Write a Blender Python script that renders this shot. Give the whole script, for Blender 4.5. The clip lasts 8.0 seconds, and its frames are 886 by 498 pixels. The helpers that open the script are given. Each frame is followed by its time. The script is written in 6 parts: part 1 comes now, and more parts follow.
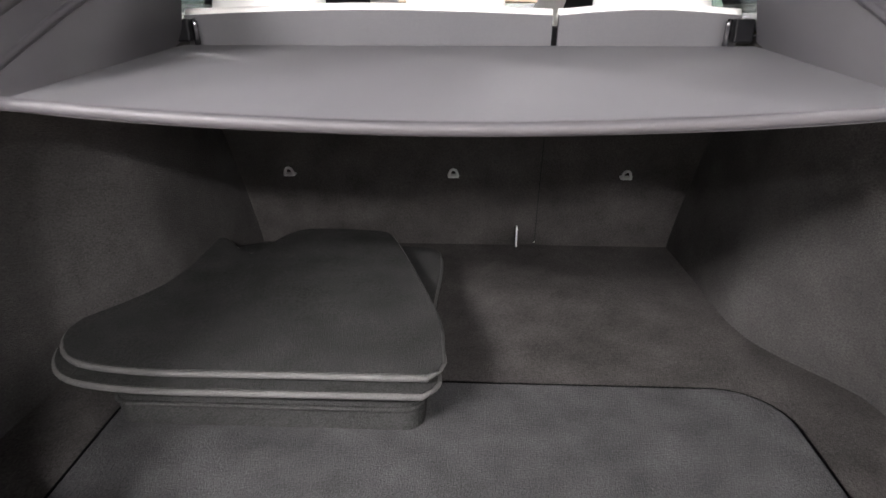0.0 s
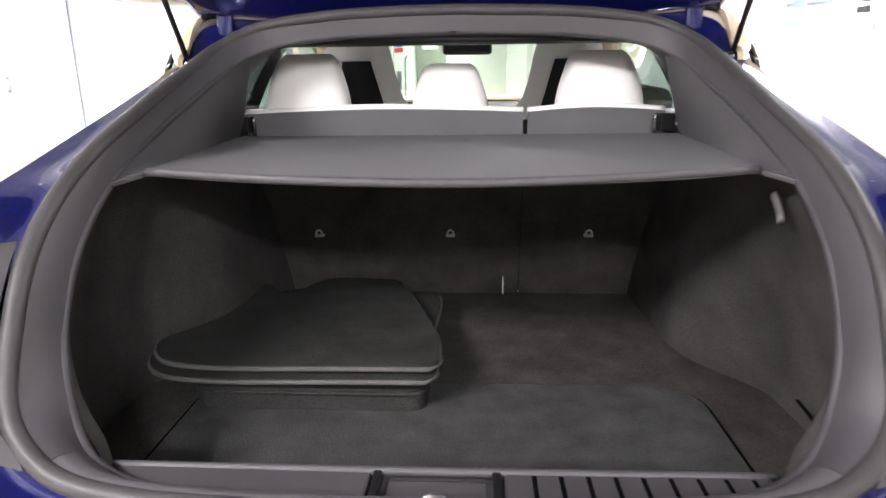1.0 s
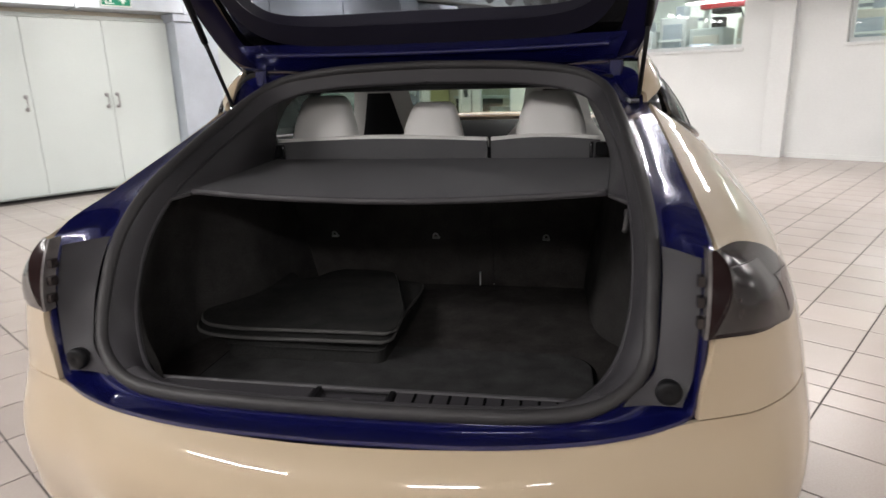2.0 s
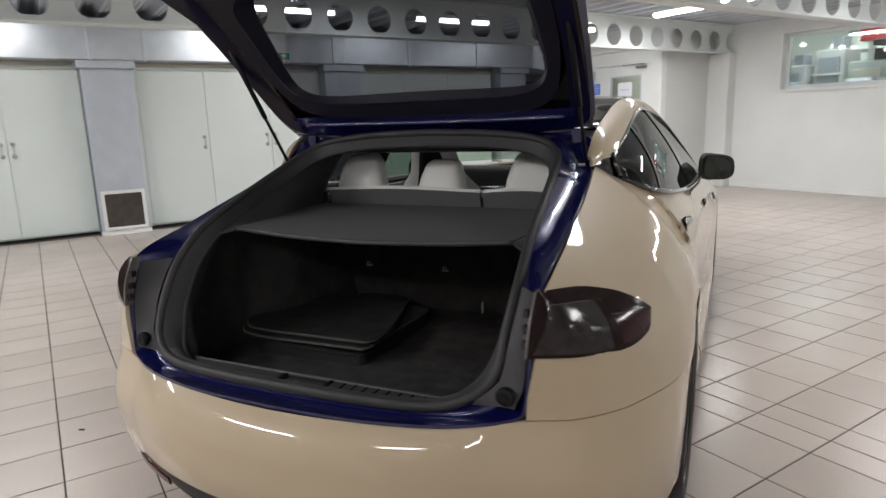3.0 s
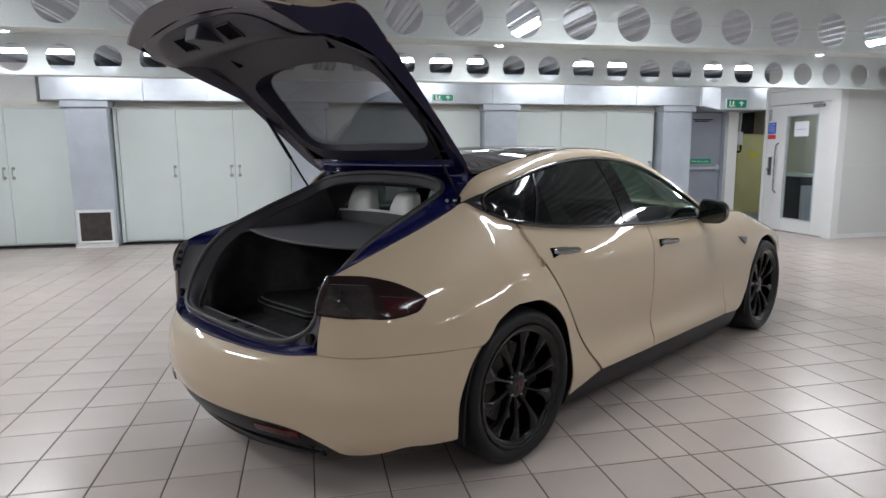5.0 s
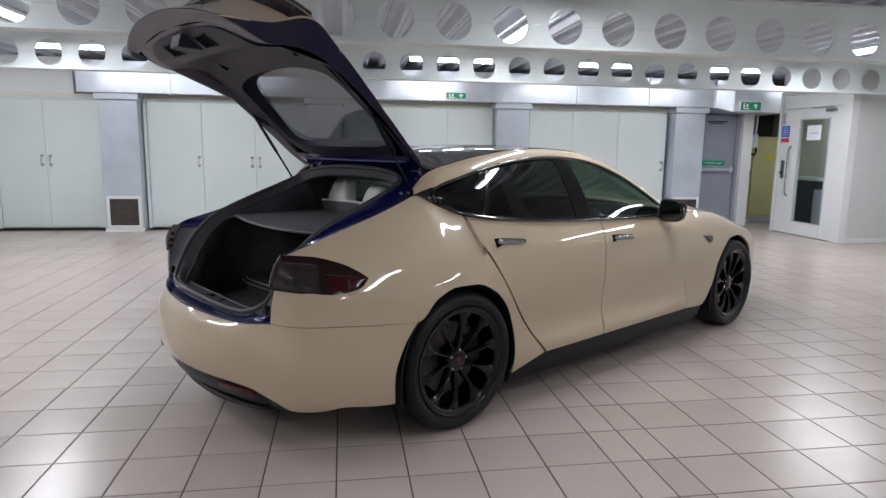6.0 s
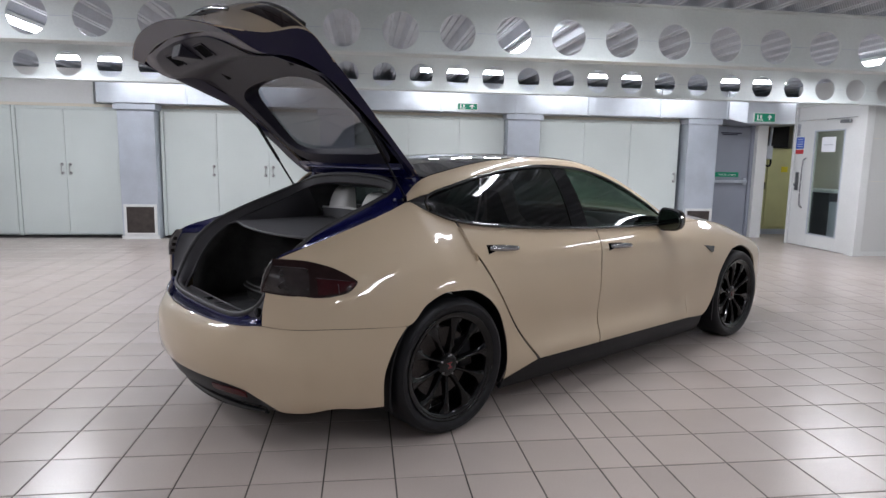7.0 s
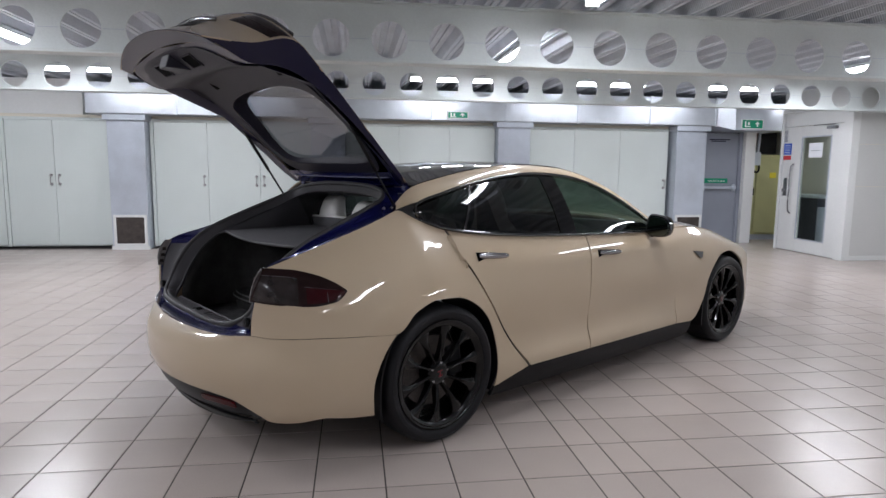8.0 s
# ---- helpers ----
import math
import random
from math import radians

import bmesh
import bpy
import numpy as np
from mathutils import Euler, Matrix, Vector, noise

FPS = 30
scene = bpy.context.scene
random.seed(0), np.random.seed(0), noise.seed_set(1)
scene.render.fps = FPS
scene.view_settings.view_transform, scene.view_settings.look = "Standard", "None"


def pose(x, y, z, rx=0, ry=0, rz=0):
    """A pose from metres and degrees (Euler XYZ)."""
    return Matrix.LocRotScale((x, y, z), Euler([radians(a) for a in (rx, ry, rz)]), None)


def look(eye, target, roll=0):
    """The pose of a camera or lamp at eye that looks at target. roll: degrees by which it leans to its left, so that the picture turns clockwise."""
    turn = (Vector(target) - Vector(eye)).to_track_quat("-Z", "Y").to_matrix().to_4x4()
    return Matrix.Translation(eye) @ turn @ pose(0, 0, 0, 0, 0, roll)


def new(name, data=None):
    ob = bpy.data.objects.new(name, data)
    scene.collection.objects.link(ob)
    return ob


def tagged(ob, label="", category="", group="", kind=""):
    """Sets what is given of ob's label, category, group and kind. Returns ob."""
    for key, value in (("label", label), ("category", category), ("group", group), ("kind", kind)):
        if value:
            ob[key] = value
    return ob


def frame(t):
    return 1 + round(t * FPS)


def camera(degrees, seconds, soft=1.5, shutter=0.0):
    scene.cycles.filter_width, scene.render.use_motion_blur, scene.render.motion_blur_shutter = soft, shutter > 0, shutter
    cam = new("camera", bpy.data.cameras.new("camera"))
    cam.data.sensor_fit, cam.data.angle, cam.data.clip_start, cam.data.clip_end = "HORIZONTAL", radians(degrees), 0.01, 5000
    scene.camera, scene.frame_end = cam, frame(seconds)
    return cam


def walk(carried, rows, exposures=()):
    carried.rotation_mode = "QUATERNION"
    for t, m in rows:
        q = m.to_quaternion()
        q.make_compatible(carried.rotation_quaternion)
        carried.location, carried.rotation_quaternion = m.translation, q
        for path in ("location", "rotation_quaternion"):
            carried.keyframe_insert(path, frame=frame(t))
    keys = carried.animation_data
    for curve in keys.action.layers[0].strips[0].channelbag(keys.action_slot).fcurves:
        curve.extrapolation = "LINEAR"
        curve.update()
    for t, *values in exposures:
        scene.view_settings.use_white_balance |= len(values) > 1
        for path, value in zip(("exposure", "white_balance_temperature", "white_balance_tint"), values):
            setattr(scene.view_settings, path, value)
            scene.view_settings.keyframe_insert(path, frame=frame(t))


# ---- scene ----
cam = camera(70.3, 8.0, shutter=0.35)
PATH = [
    (0, (0.017, -0.093, 1.092), (-0.066, 1.744, 0.305), -0.1),
    (0.5, (0.012, -0.259, 1.088), (-0.073, 1.629, 0.434), 0.2),
    (1, (0.05, -0.443, 1.112), (-0.054, 1.485, 0.59), -0.7),
    (1.2, (0.094, -0.516, 1.137), (-0.016, 1.41, 0.609), -0.7),
    (2.3, (0.569, -0.933, 1.255), (0.064, 0.937, 0.755), -1.7),
    (2.5, (0.704, -0.982, 1.289), (0.097, 0.859, 0.796), -1.6),
    (3, (1.054, -1.076, 1.315), (0.231, 0.702, 0.91), -1.9),
    (3.5, (1.441, -1.072, 1.333), (0.436, 0.614, 0.947), -1.8),
    (4, (1.849, -1.097, 1.34), (0.655, 0.467, 0.981), -1.6),
    (4.5, (2.246, -1.055, 1.361), (0.933, 0.406, 0.991), -1.2),
    (5, (2.599, -1.028, 1.368), (1.191, 0.36, 1.065), -0.4),
    (5.2, (2.742, -1.051, 1.383), (1.321, 0.324, 1.08), -0.3),
    (6.5, (3.198, -0.901, 1.373), (1.691, 0.377, 1.065), 1.1),
    (7, (3.228, -0.892, 1.362), (1.708, 0.377, 1.08), 1.0),
    (7.5, (3.238, -0.891, 1.359), (1.721, 0.385, 1.093), 0.8),
    (8, (3.244, -0.884, 1.362), (1.736, 0.405, 1.106), 0.6),
]
walk(cam, [(t, look(eye, target, roll)) for t, eye, target, roll in PATH],
     [(0.0, 2.6, 6450, 16), (0.5, 2.42, 6450, 16), (1.0, 2.05, 6450, 15), (1.2, 1.75, 6450, 14), (2.0, 0.25, 6550, 13), (2.5, -0.15, 6500, 12), (3.5, -0.22, 6350, 10), (5.0, -0.36, 6050, 11), (6.5, -0.36, 5980, 14), (8.0, -0.37, 5950, 14.5)])

# ---- world and light ----
ROOM_YAW = 57.5
ROOM = Matrix.Rotation(radians(ROOM_YAW), 4, "Z")

world = bpy.data.worlds.new("world")
scene.world = world
world.use_nodes = True
world.node_tree.nodes["Background"].inputs[0].default_value = (0.9, 0.95, 1.0, 1)
world.node_tree.nodes["Background"].inputs[1].default_value = 0.05
LAMP_WATTS = 23.0
LAMP_GLOW = 28.0


# ---- materials ----
def mat(name, color, rough=0.5, metal=0.0, coat=0.0, spec=0.5, var=0.12, scale=6.0, bump=0.0, bump_scale=120.0, fine=0.0, fine_scale=300.0, rnd=0.0, sheen=0.0):
    m = bpy.data.materials.new(name)
    m.use_nodes = True
    nt = m.node_tree
    b = nt.nodes["Principled BSDF"]
    b.inputs["Roughness"].default_value = rough
    b.inputs["Metallic"].default_value = metal
    b.inputs["Coat Weight"].default_value = coat
    b.inputs["Coat Roughness"].default_value = 0.018
    b.inputs["Specular IOR Level"].default_value = spec
    b.inputs["Sheen Weight"].default_value = sheen
    tc = nt.nodes.new("ShaderNodeTexCoord")
    n1 = nt.nodes.new("ShaderNodeTexNoise")
    n1.inputs["Scale"].default_value = scale
    n1.inputs["Detail"].default_value = 5
    nt.links.new(tc.outputs["Object"], n1.inputs["Vector"])
    r = nt.nodes.new("ShaderNodeMapRange")
    r.inputs["From Min"].default_value = 0.25
    r.inputs["From Max"].default_value = 0.75
    r.inputs["To Min"].default_value = 1 - var
    r.inputs["To Max"].default_value = 1 + var
    nt.links.new(n1.outputs["Fac"], r.inputs["Value"])
    last = r.outputs["Result"]
    if fine > 0:
        n2 = nt.nodes.new("ShaderNodeTexNoise")
        n2.inputs["Scale"].default_value = fine_scale
        n2.inputs["Detail"].default_value = 2
        nt.links.new(tc.outputs["Object"], n2.inputs["Vector"])
        r2 = nt.nodes.new("ShaderNodeMapRange")
        r2.inputs["From Min"].default_value = 0.3
        r2.inputs["From Max"].default_value = 0.7
        r2.inputs["To Min"].default_value = 1 - fine
        r2.inputs["To Max"].default_value = 1 + fine
        nt.links.new(n2.outputs["Fac"], r2.inputs["Value"])
        mu = nt.nodes.new("ShaderNodeMath")
        mu.operation = "MULTIPLY"
        nt.links.new(last, mu.inputs[0])
        nt.links.new(r2.outputs["Result"], mu.inputs[1])
        last = mu.outputs[0]
    if rnd > 0:
        oi = nt.nodes.new("ShaderNodeObjectInfo")
        r3 = nt.nodes.new("ShaderNodeMapRange")
        r3.inputs["To Min"].default_value = 1 - rnd
        r3.inputs["To Max"].default_value = 1 + rnd
        nt.links.new(oi.outputs["Random"], r3.inputs["Value"])
        mu = nt.nodes.new("ShaderNodeMath")
        mu.operation = "MULTIPLY"
        nt.links.new(last, mu.inputs[0])
        nt.links.new(r3.outputs["Result"], mu.inputs[1])
        last = mu.outputs[0]
    vm = nt.nodes.new("ShaderNodeVectorMath")
    vm.operation = "SCALE"
    vm.inputs[0].default_value = color
    nt.links.new(last, vm.inputs["Scale"])
    nt.links.new(vm.outputs["Vector"], b.inputs["Base Color"])
    if bump > 0:
        n3 = nt.nodes.new("ShaderNodeTexNoise")
        n3.inputs["Scale"].default_value = bump_scale
        n3.inputs["Detail"].default_value = 3
        nt.links.new(tc.outputs["Object"], n3.inputs["Vector"])
        bp = nt.nodes.new("ShaderNodeBump")
        bp.inputs["Strength"].default_value = bump
        bp.inputs["Distance"].default_value = 0.004
        nt.links.new(n3.outputs["Fac"], bp.inputs["Height"])
        nt.links.new(bp.outputs["Normal"], b.inputs["Normal"])
    return m


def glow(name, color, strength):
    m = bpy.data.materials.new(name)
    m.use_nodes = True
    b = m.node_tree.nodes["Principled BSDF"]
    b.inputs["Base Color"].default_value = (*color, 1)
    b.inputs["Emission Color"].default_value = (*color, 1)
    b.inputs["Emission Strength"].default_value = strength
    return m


def glass(name, tint, rough=0.0, clear=0.5):
    """Thin tinted pane: a mirror-like coat over a see-through tint."""
    m = bpy.data.materials.new(name)
    m.use_nodes = True
    nt = m.node_tree
    nt.nodes.remove(nt.nodes["Principled BSDF"])
    tr = nt.nodes.new("ShaderNodeBsdfTransparent")
    tr.inputs[0].default_value = (*tint, 1)
    gl = nt.nodes.new("ShaderNodeBsdfGlossy")
    gl.inputs["Roughness"].default_value = 0.01 + rough
    lw = nt.nodes.new("ShaderNodeLayerWeight")
    lw.inputs[0].default_value = 0.5
    pw = nt.nodes.new("ShaderNodeMath")
    pw.operation, pw.inputs[1].default_value = "POWER", 4.0
    ma = nt.nodes.new("ShaderNodeMath")
    ma.operation, ma.inputs[1].default_value, ma.inputs[2].default_value = "MULTIPLY_ADD", 0.85, 0.05
    nt.links.new(lw.outputs["Facing"], pw.inputs[0])
    nt.links.new(pw.outputs[0], ma.inputs[0])
    mx = nt.nodes.new("ShaderNodeMixShader")
    nt.links.new(ma.outputs[0], mx.inputs[0])
    nt.links.new(tr.outputs[0], mx.inputs[1])
    nt.links.new(gl.outputs[0], mx.inputs[2])
    nt.links.new(mx.outputs[0], nt.nodes["Material Output"].inputs[0])
    return m


M = {
    "tan": mat("tan_wrap", (0.45, 0.358, 0.247), 0.5, 0, 1.0, spec=0.25, var=0.02, scale=2.5, bump=0.0),
    "blue": mat("blue_paint", (0.0052, 0.0066, 0.07), 0.22, 0.3, 1.0, var=0.12, scale=4, fine=0.25, fine_scale=900),
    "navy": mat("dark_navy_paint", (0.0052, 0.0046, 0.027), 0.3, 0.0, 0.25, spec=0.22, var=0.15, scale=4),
    "trim": mat("grey_plastic_trim", (0.039, 0.037, 0.041), 0.5, spec=0.35, var=0.08, scale=5, bump=0.12, bump_scale=700),
    "trimlite": mat("lighter_grey_trim", (0.055, 0.0528, 0.057), 0.5, spec=0.35, var=0.08, scale=5, bump=0.12, bump_scale=600),
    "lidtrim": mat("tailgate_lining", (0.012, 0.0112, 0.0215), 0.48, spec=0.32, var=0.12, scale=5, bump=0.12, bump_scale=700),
    "rubber": mat("rubber_seal", (0.036, 0.0345, 0.036), 0.5, spec=0.3, var=0.15, scale=15, bump=0.06, bump_scale=90),
    "carpet": mat("boot_carpet", (0.044, 0.0408, 0.0394), 0.95, spec=0.06, var=0.34, scale=13, fine=0.35, fine_scale=380, bump=0.6, bump_scale=450),
    "lidpile": mat("floor_panel_carpet", (0.048, 0.0478, 0.0485), 0.95, spec=0.06, var=0.32, scale=16, fine=0.35, fine_scale=380, bump=0.6, bump_scale=450),
    "sidepile": mat("side_lining_carpet", (0.049, 0.0465, 0.0455), 0.95, spec=0.06, var=0.32, scale=10, fine=0.35, fine_scale=380, bump=0.6, bump_scale=450),
    "anchor": mat("zinc_anchor", (0.45, 0.45, 0.45), 0.35, 0.2, var=0.1, scale=60),
    "lampgrey": mat("lamp_inner_housing", (0.02, 0.0155, 0.0155), 0.16, 0, 0.0, var=0.4, scale=22),
    # flat black that paints the shade inside pockets, slots, gaps and grip grooves
    "hole": mat("painted_recess_shade", (0.0015, 0.0015, 0.002), 0.9, spec=0.05, var=0.1),
    "matpile": mat("floor_mat_pile", (0.029, 0.029, 0.0284), 0.95, spec=0.06, var=0.3, scale=12, fine=0.4, fine_scale=420, bump=0.6, bump_scale=480),
    "binding": mat("mat_binding", (0.07, 0.0685, 0.067), 0.8, var=0.2, scale=30, fine=0.3, fine_scale=600),
    "cover": mat("parcel_cover_cloth", (0.09, 0.089, 0.0945), 0.75, var=0.05, scale=6, fine=0.12, fine_scale=900, bump=0.25, bump_scale=800),
    "white": mat("white_leather", (0.68, 0.67, 0.65), 0.42, var=0.03, scale=5, bump=0.15, bump_scale=260),
    "black": mat("black_plastic", (0.007, 0.007, 0.008), 0.42, spec=0.18, var=0.2, scale=8),
    "gloss": mat("gloss_black", (0.006, 0.006, 0.007), 0.12, 0, 1.0, var=0.15, scale=5),
    "tyre": mat("tyre_rubber", (0.0095, 0.0095, 0.011), 0.45, spec=0.2, var=0.25, scale=14, bump=0.1, bump_scale=160),
    "chrome": mat("dark_chrome", (0.3, 0.3, 0.31), 0.14, 1.0, var=0.05, scale=6),
    "satin": mat("satin_chrome", (0.42, 0.42, 0.42), 0.28, 0.9, var=0.05, scale=20),
    "rimblack": mat("rim_black", (0.0022, 0.0022, 0.0025), 0.1, 0, 0.35, spec=0.15, var=0.15, scale=9),
    "frontwin": glass("front_side_glass", (0.14, 0.2, 0.17)),
    "mirror": mat("mirror_glass", (0.1, 0.115, 0.105), 0.03, 1.0, var=0.02, scale=6),
    "steel": mat("bare_steel", (0.3, 0.3, 0.31), 0.35, 1.0, var=0.15, scale=20),
    "red": mat("red_reflector", (0.12, 0.006, 0.01), 0.2, 0, 0.8, var=0.1, scale=40),
    "reflector": mat("dark_red_reflector", (0.05, 0.002, 0.004), 0.25, 0, 0.3, spec=0.2, var=0.25, scale=40),
    "redlens": mat("red_lens", (0.028, 0.0035, 0.005), 0.1, 0, 0.0, spec=0.3, var=0.2, scale=30),
    "smoke": mat("smoked_lens", (0.015, 0.008, 0.008), 0.12, 0, 0.0, spec=0.14, var=0.3, scale=12),
    "clear": mat("clear_lens_edge", (0.13, 0.118, 0.115), 0.2, 0.0, 0.3, var=0.3, scale=35),
    "lampshell": mat("grey_lamp_shell", (0.13, 0.125, 0.125), 0.3, 0, 0.2, var=0.15, scale=30),
    "sidewin": glass("tinted_side_glass", (0.035, 0.042, 0.041)),
    "lidwin": glass("rear_screen_glass", (0.17, 0.175, 0.19)),
    "screen": glass("windscreen_glass", (0.46, 0.56, 0.47)),
    "pane": glass("clear_pane", (0.82, 0.88, 0.86)),
    "roofglass": glass("panoramic_roof_glass", (0.045, 0.05, 0.05)),
    "panel": mat("pale_grey_wall_panel", (0.6, 0.605, 0.59), 0.55, var=0.04, scale=1.2, fine=0.02, fine_scale=40, bump=0.06, bump_scale=50),
    "wall": mat("white_painted_wall", (0.7, 0.71, 0.7), 0.55, var=0.035, scale=1.6, fine=0.02, fine_scale=40, bump=0.08, bump_scale=60),
    "wallwarm": mat("cream_painted_wall", (0.7, 0.66, 0.56), 0.6, var=0.04, scale=1.6, bump=0.08, bump_scale=60),
    "cupboard": mat("pale_green_cupboard_paint", (0.6, 0.65, 0.63), 0.42, var=0.04, scale=1.4, fine=0.02, fine_scale=60, bump=0.04, bump_scale=50),
    "metal": mat("galvanised_cladding", (0.5, 0.54, 0.6), 0.36, 0.35, var=0.1, scale=3.0, fine=0.06, fine_scale=120, bump=0.04, bump_scale=40),
    "duct": mat("galvanised_duct", (0.62, 0.66, 0.71), 0.33, 0.6, var=0.12, scale=3.5, fine=0.06, fine_scale=110),
    "beam": mat("white_painted_steel", (0.64, 0.68, 0.67), 0.5, var=0.05, scale=2.2, fine=0.03, fine_scale=80, bump=0.05, bump_scale=70),
    "deck": mat("ceiling_deck_steel", (0.54, 0.575, 0.63), 0.45, 0.1, var=0.12, scale=2.5, fine=0.08, fine_scale=60),
    "grout": mat("dark_grout", (0.045, 0.038, 0.034), 0.9, var=0.25, scale=9, fine=0.2, fine_scale=90),
    "tile": mat("ceramic_floor_tile", (0.416, 0.361, 0.328), 0.27, var=0.07, scale=1.3, fine=0.05, fine_scale=150, rnd=0.06, bump=0.05, bump_scale=25),
    "tilefar": mat("ceramic_floor_tile_far", (0.416, 0.361, 0.328), 0.27, var=0.09, scale=1.3, fine=0.05, fine_scale=150, bump=0.05, bump_scale=25),
    "greydoor": mat("grey_door_paint", (0.27, 0.29, 0.34), 0.45, var=0.06, scale=3),
    "yellow": mat("yellow_green_cabinet", (0.55, 0.55, 0.28), 0.45, var=0.06, scale=3),
    # near-black for dark parts, and for shade painted into the exit recess
    "dark": mat("dark_parts_and_shade", (0.03, 0.03, 0.032), 0.8, var=0.3, scale=4),
    "brown": mat("rusty_pipe", (0.12, 0.06, 0.04), 0.6, var=0.3, scale=12),
    "green": mat("exit_sign_green", (0.0, 0.27, 0.14), 0.4, var=0.05, scale=10),
    "signwhite": mat("sign_white", (0.85, 0.87, 0.85), 0.4, var=0.03, scale=10),
    "bluesign": mat("blue_sign", (0.03, 0.12, 0.6), 0.4, var=0.05, scale=10),
    "redsign": mat("red_sign", (0.6, 0.04, 0.05), 0.4, var=0.05, scale=10),
    "signyellow": mat("warning_yellow", (0.75, 0.65, 0.03), 0.4, var=0.05, scale=10),
    "paper": mat("paper_notice", (0.8, 0.82, 0.86), 0.7, var=0.03, scale=10),
    "ventdark": mat("vent_mesh_dark", (0.055, 0.045, 0.04), 0.6, 0.3, var=0.3, scale=10, fine=0.3, fine_scale=120),
    # emissive wall and floor colour, in place of real lighting in the bay
    "backdrop": glow("glowing_bay_backdrop", (0.82, 0.85, 0.8), 0.4),
    "redpaint": mat("red_beam_paint", (0.5, 0.05, 0.05), 0.5, var=0.1, scale=5),
    "tube": glow("fluorescent_tube", (1.0, 0.985, 0.955), LAMP_GLOW),
}


M["tan"].node_tree.nodes["Principled BSDF"].inputs["Coat Roughness"].default_value = 0.028

nt = M["deck"].node_tree
tc, wave, ramp = nt.nodes.new("ShaderNodeTexCoord"), nt.nodes.new("ShaderNodeTexWave"), nt.nodes.new("ShaderNodeBump")
wave.bands_direction = "Y"
wave.inputs["Scale"].default_value = 12.0
ramp.inputs["Distance"].default_value = 0.004
nt.links.new(tc.outputs["Object"], wave.inputs["Vector"])
nt.links.new(wave.outputs["Fac"], ramp.inputs["Height"])
nt.links.new(ramp.outputs["Normal"], nt.nodes["Principled BSDF"].inputs["Normal"])

# ---- building helpers ----
def lineage(ob):
    out = []
    while ob is not None:
        out.append(ob)
        ob = ob.parent
    return out


def part(name, bm, material, parent=None, label="", smooth=False, bevel=0.0, thick=0.0, m=None):
    kin = lineage(parent)
    if kin and kin[-1].name == "car" and m is None and not any(o.name.startswith("wheel") and not o.name.startswith("wheel_") for o in kin):
        for v in bm.verts:
            v.co = settle(v.co)
    me = bpy.data.meshes.new(name)
    bmesh.ops.recalc_face_normals(bm, faces=bm.faces) if thick == 0 and bevel >= 0 else None
    bm.to_mesh(me)
    bm.free()
    me.materials.append(M[material])
    if smooth:
        for p in me.polygons:
            p.use_smooth = True
    ob = new(name, me)
    if thick:
        md = ob.modifiers.new("solid", "SOLIDIFY")
        md.thickness, md.offset = abs(thick), -1 if thick > 0 else 1
    if thick and smooth:
        md = ob.modifiers.new("crisp", "EDGE_SPLIT")
        md.split_angle = radians(38)
    if bevel > 0:
        md = ob.modifiers.new("bevel", "BEVEL")
        md.width, md.segments, md.limit_method = bevel, 2, "ANGLE"
    if m is not None:
        ob.matrix_basis = m
    if parent is not None:
        ob.parent = parent
    if label:
        ob["label"] = label
    return ob


def thing(name, label, category, m=None, group="", kind=""):
    e = new(name)
    if m is not None:
        e.matrix_basis = m
    return tagged(e, label, category, group, kind)


def box(bm, x0, x1, y0, y1, z0, z1):
    v = [bm.verts.new((x, y, z)) for x in (x0, x1) for y in (y0, y1) for z in (z0, z1)]
    for f in ((0, 1, 3, 2), (4, 6, 7, 5), (0, 4, 5, 1), (2, 3, 7, 6), (0, 2, 6, 4), (1, 5, 7, 3)):
        bm.faces.new([v[i] for i in f])
    return v


def boxes(*rows):
    bm = bmesh.new()
    for r in rows:
        box(bm, *r)
    return bm


def grid(fn, nu, nv, keep=None, loop=False):
    bm = bmesh.new()
    rows = [[bm.verts.new(fn(i / nu, j / nv)) for j in range(nv + 1)] for i in range(nu + (0 if loop else 1))]
    n = len(rows)
    for i in range(nu):
        for j in range(nv):
            if keep is None or keep((i + 0.5) / nu, (j + 0.5) / nv):
                a, b = rows[i], rows[(i + 1) % n]
                try:
                    bm.faces.new((a[j], b[j], b[j + 1], a[j + 1]))
                except ValueError:
                    pass
    return bm


def spl(xs, ys, x):
    """Smooth curve through points, without overshoot at the ends."""
    xs = list(xs)
    if x <= xs[0]:
        return ys[0]
    if x >= xs[-1]:
        return ys[-1]
    k = 0
    while x > xs[k + 1]:
        k += 1
    h = xs[k + 1] - xs[k]
    d = (ys[k + 1] - ys[k]) / h

    def slope(i):
        if i == 0:
            return (ys[1] - ys[0]) / (xs[1] - xs[0])
        if i == len(xs) - 1:
            return (ys[-1] - ys[-2]) / (xs[-1] - xs[-2])
        a = (ys[i] - ys[i - 1]) / (xs[i] - xs[i - 1])
        b = (ys[i + 1] - ys[i]) / (xs[i + 1] - xs[i])
        return 0.0 if a * b <= 0 else 2 * a * b / (a + b)

    m0, m1 = slope(k), slope(k + 1)
    t = (x - xs[k]) / h
    return (ys[k] * (2 * t**3 - 3 * t**2 + 1) + m0 * h * (t**3 - 2 * t**2 + t) + ys[k + 1] * (-2 * t**3 + 3 * t**2) + m1 * h * (t**3 - t**2))


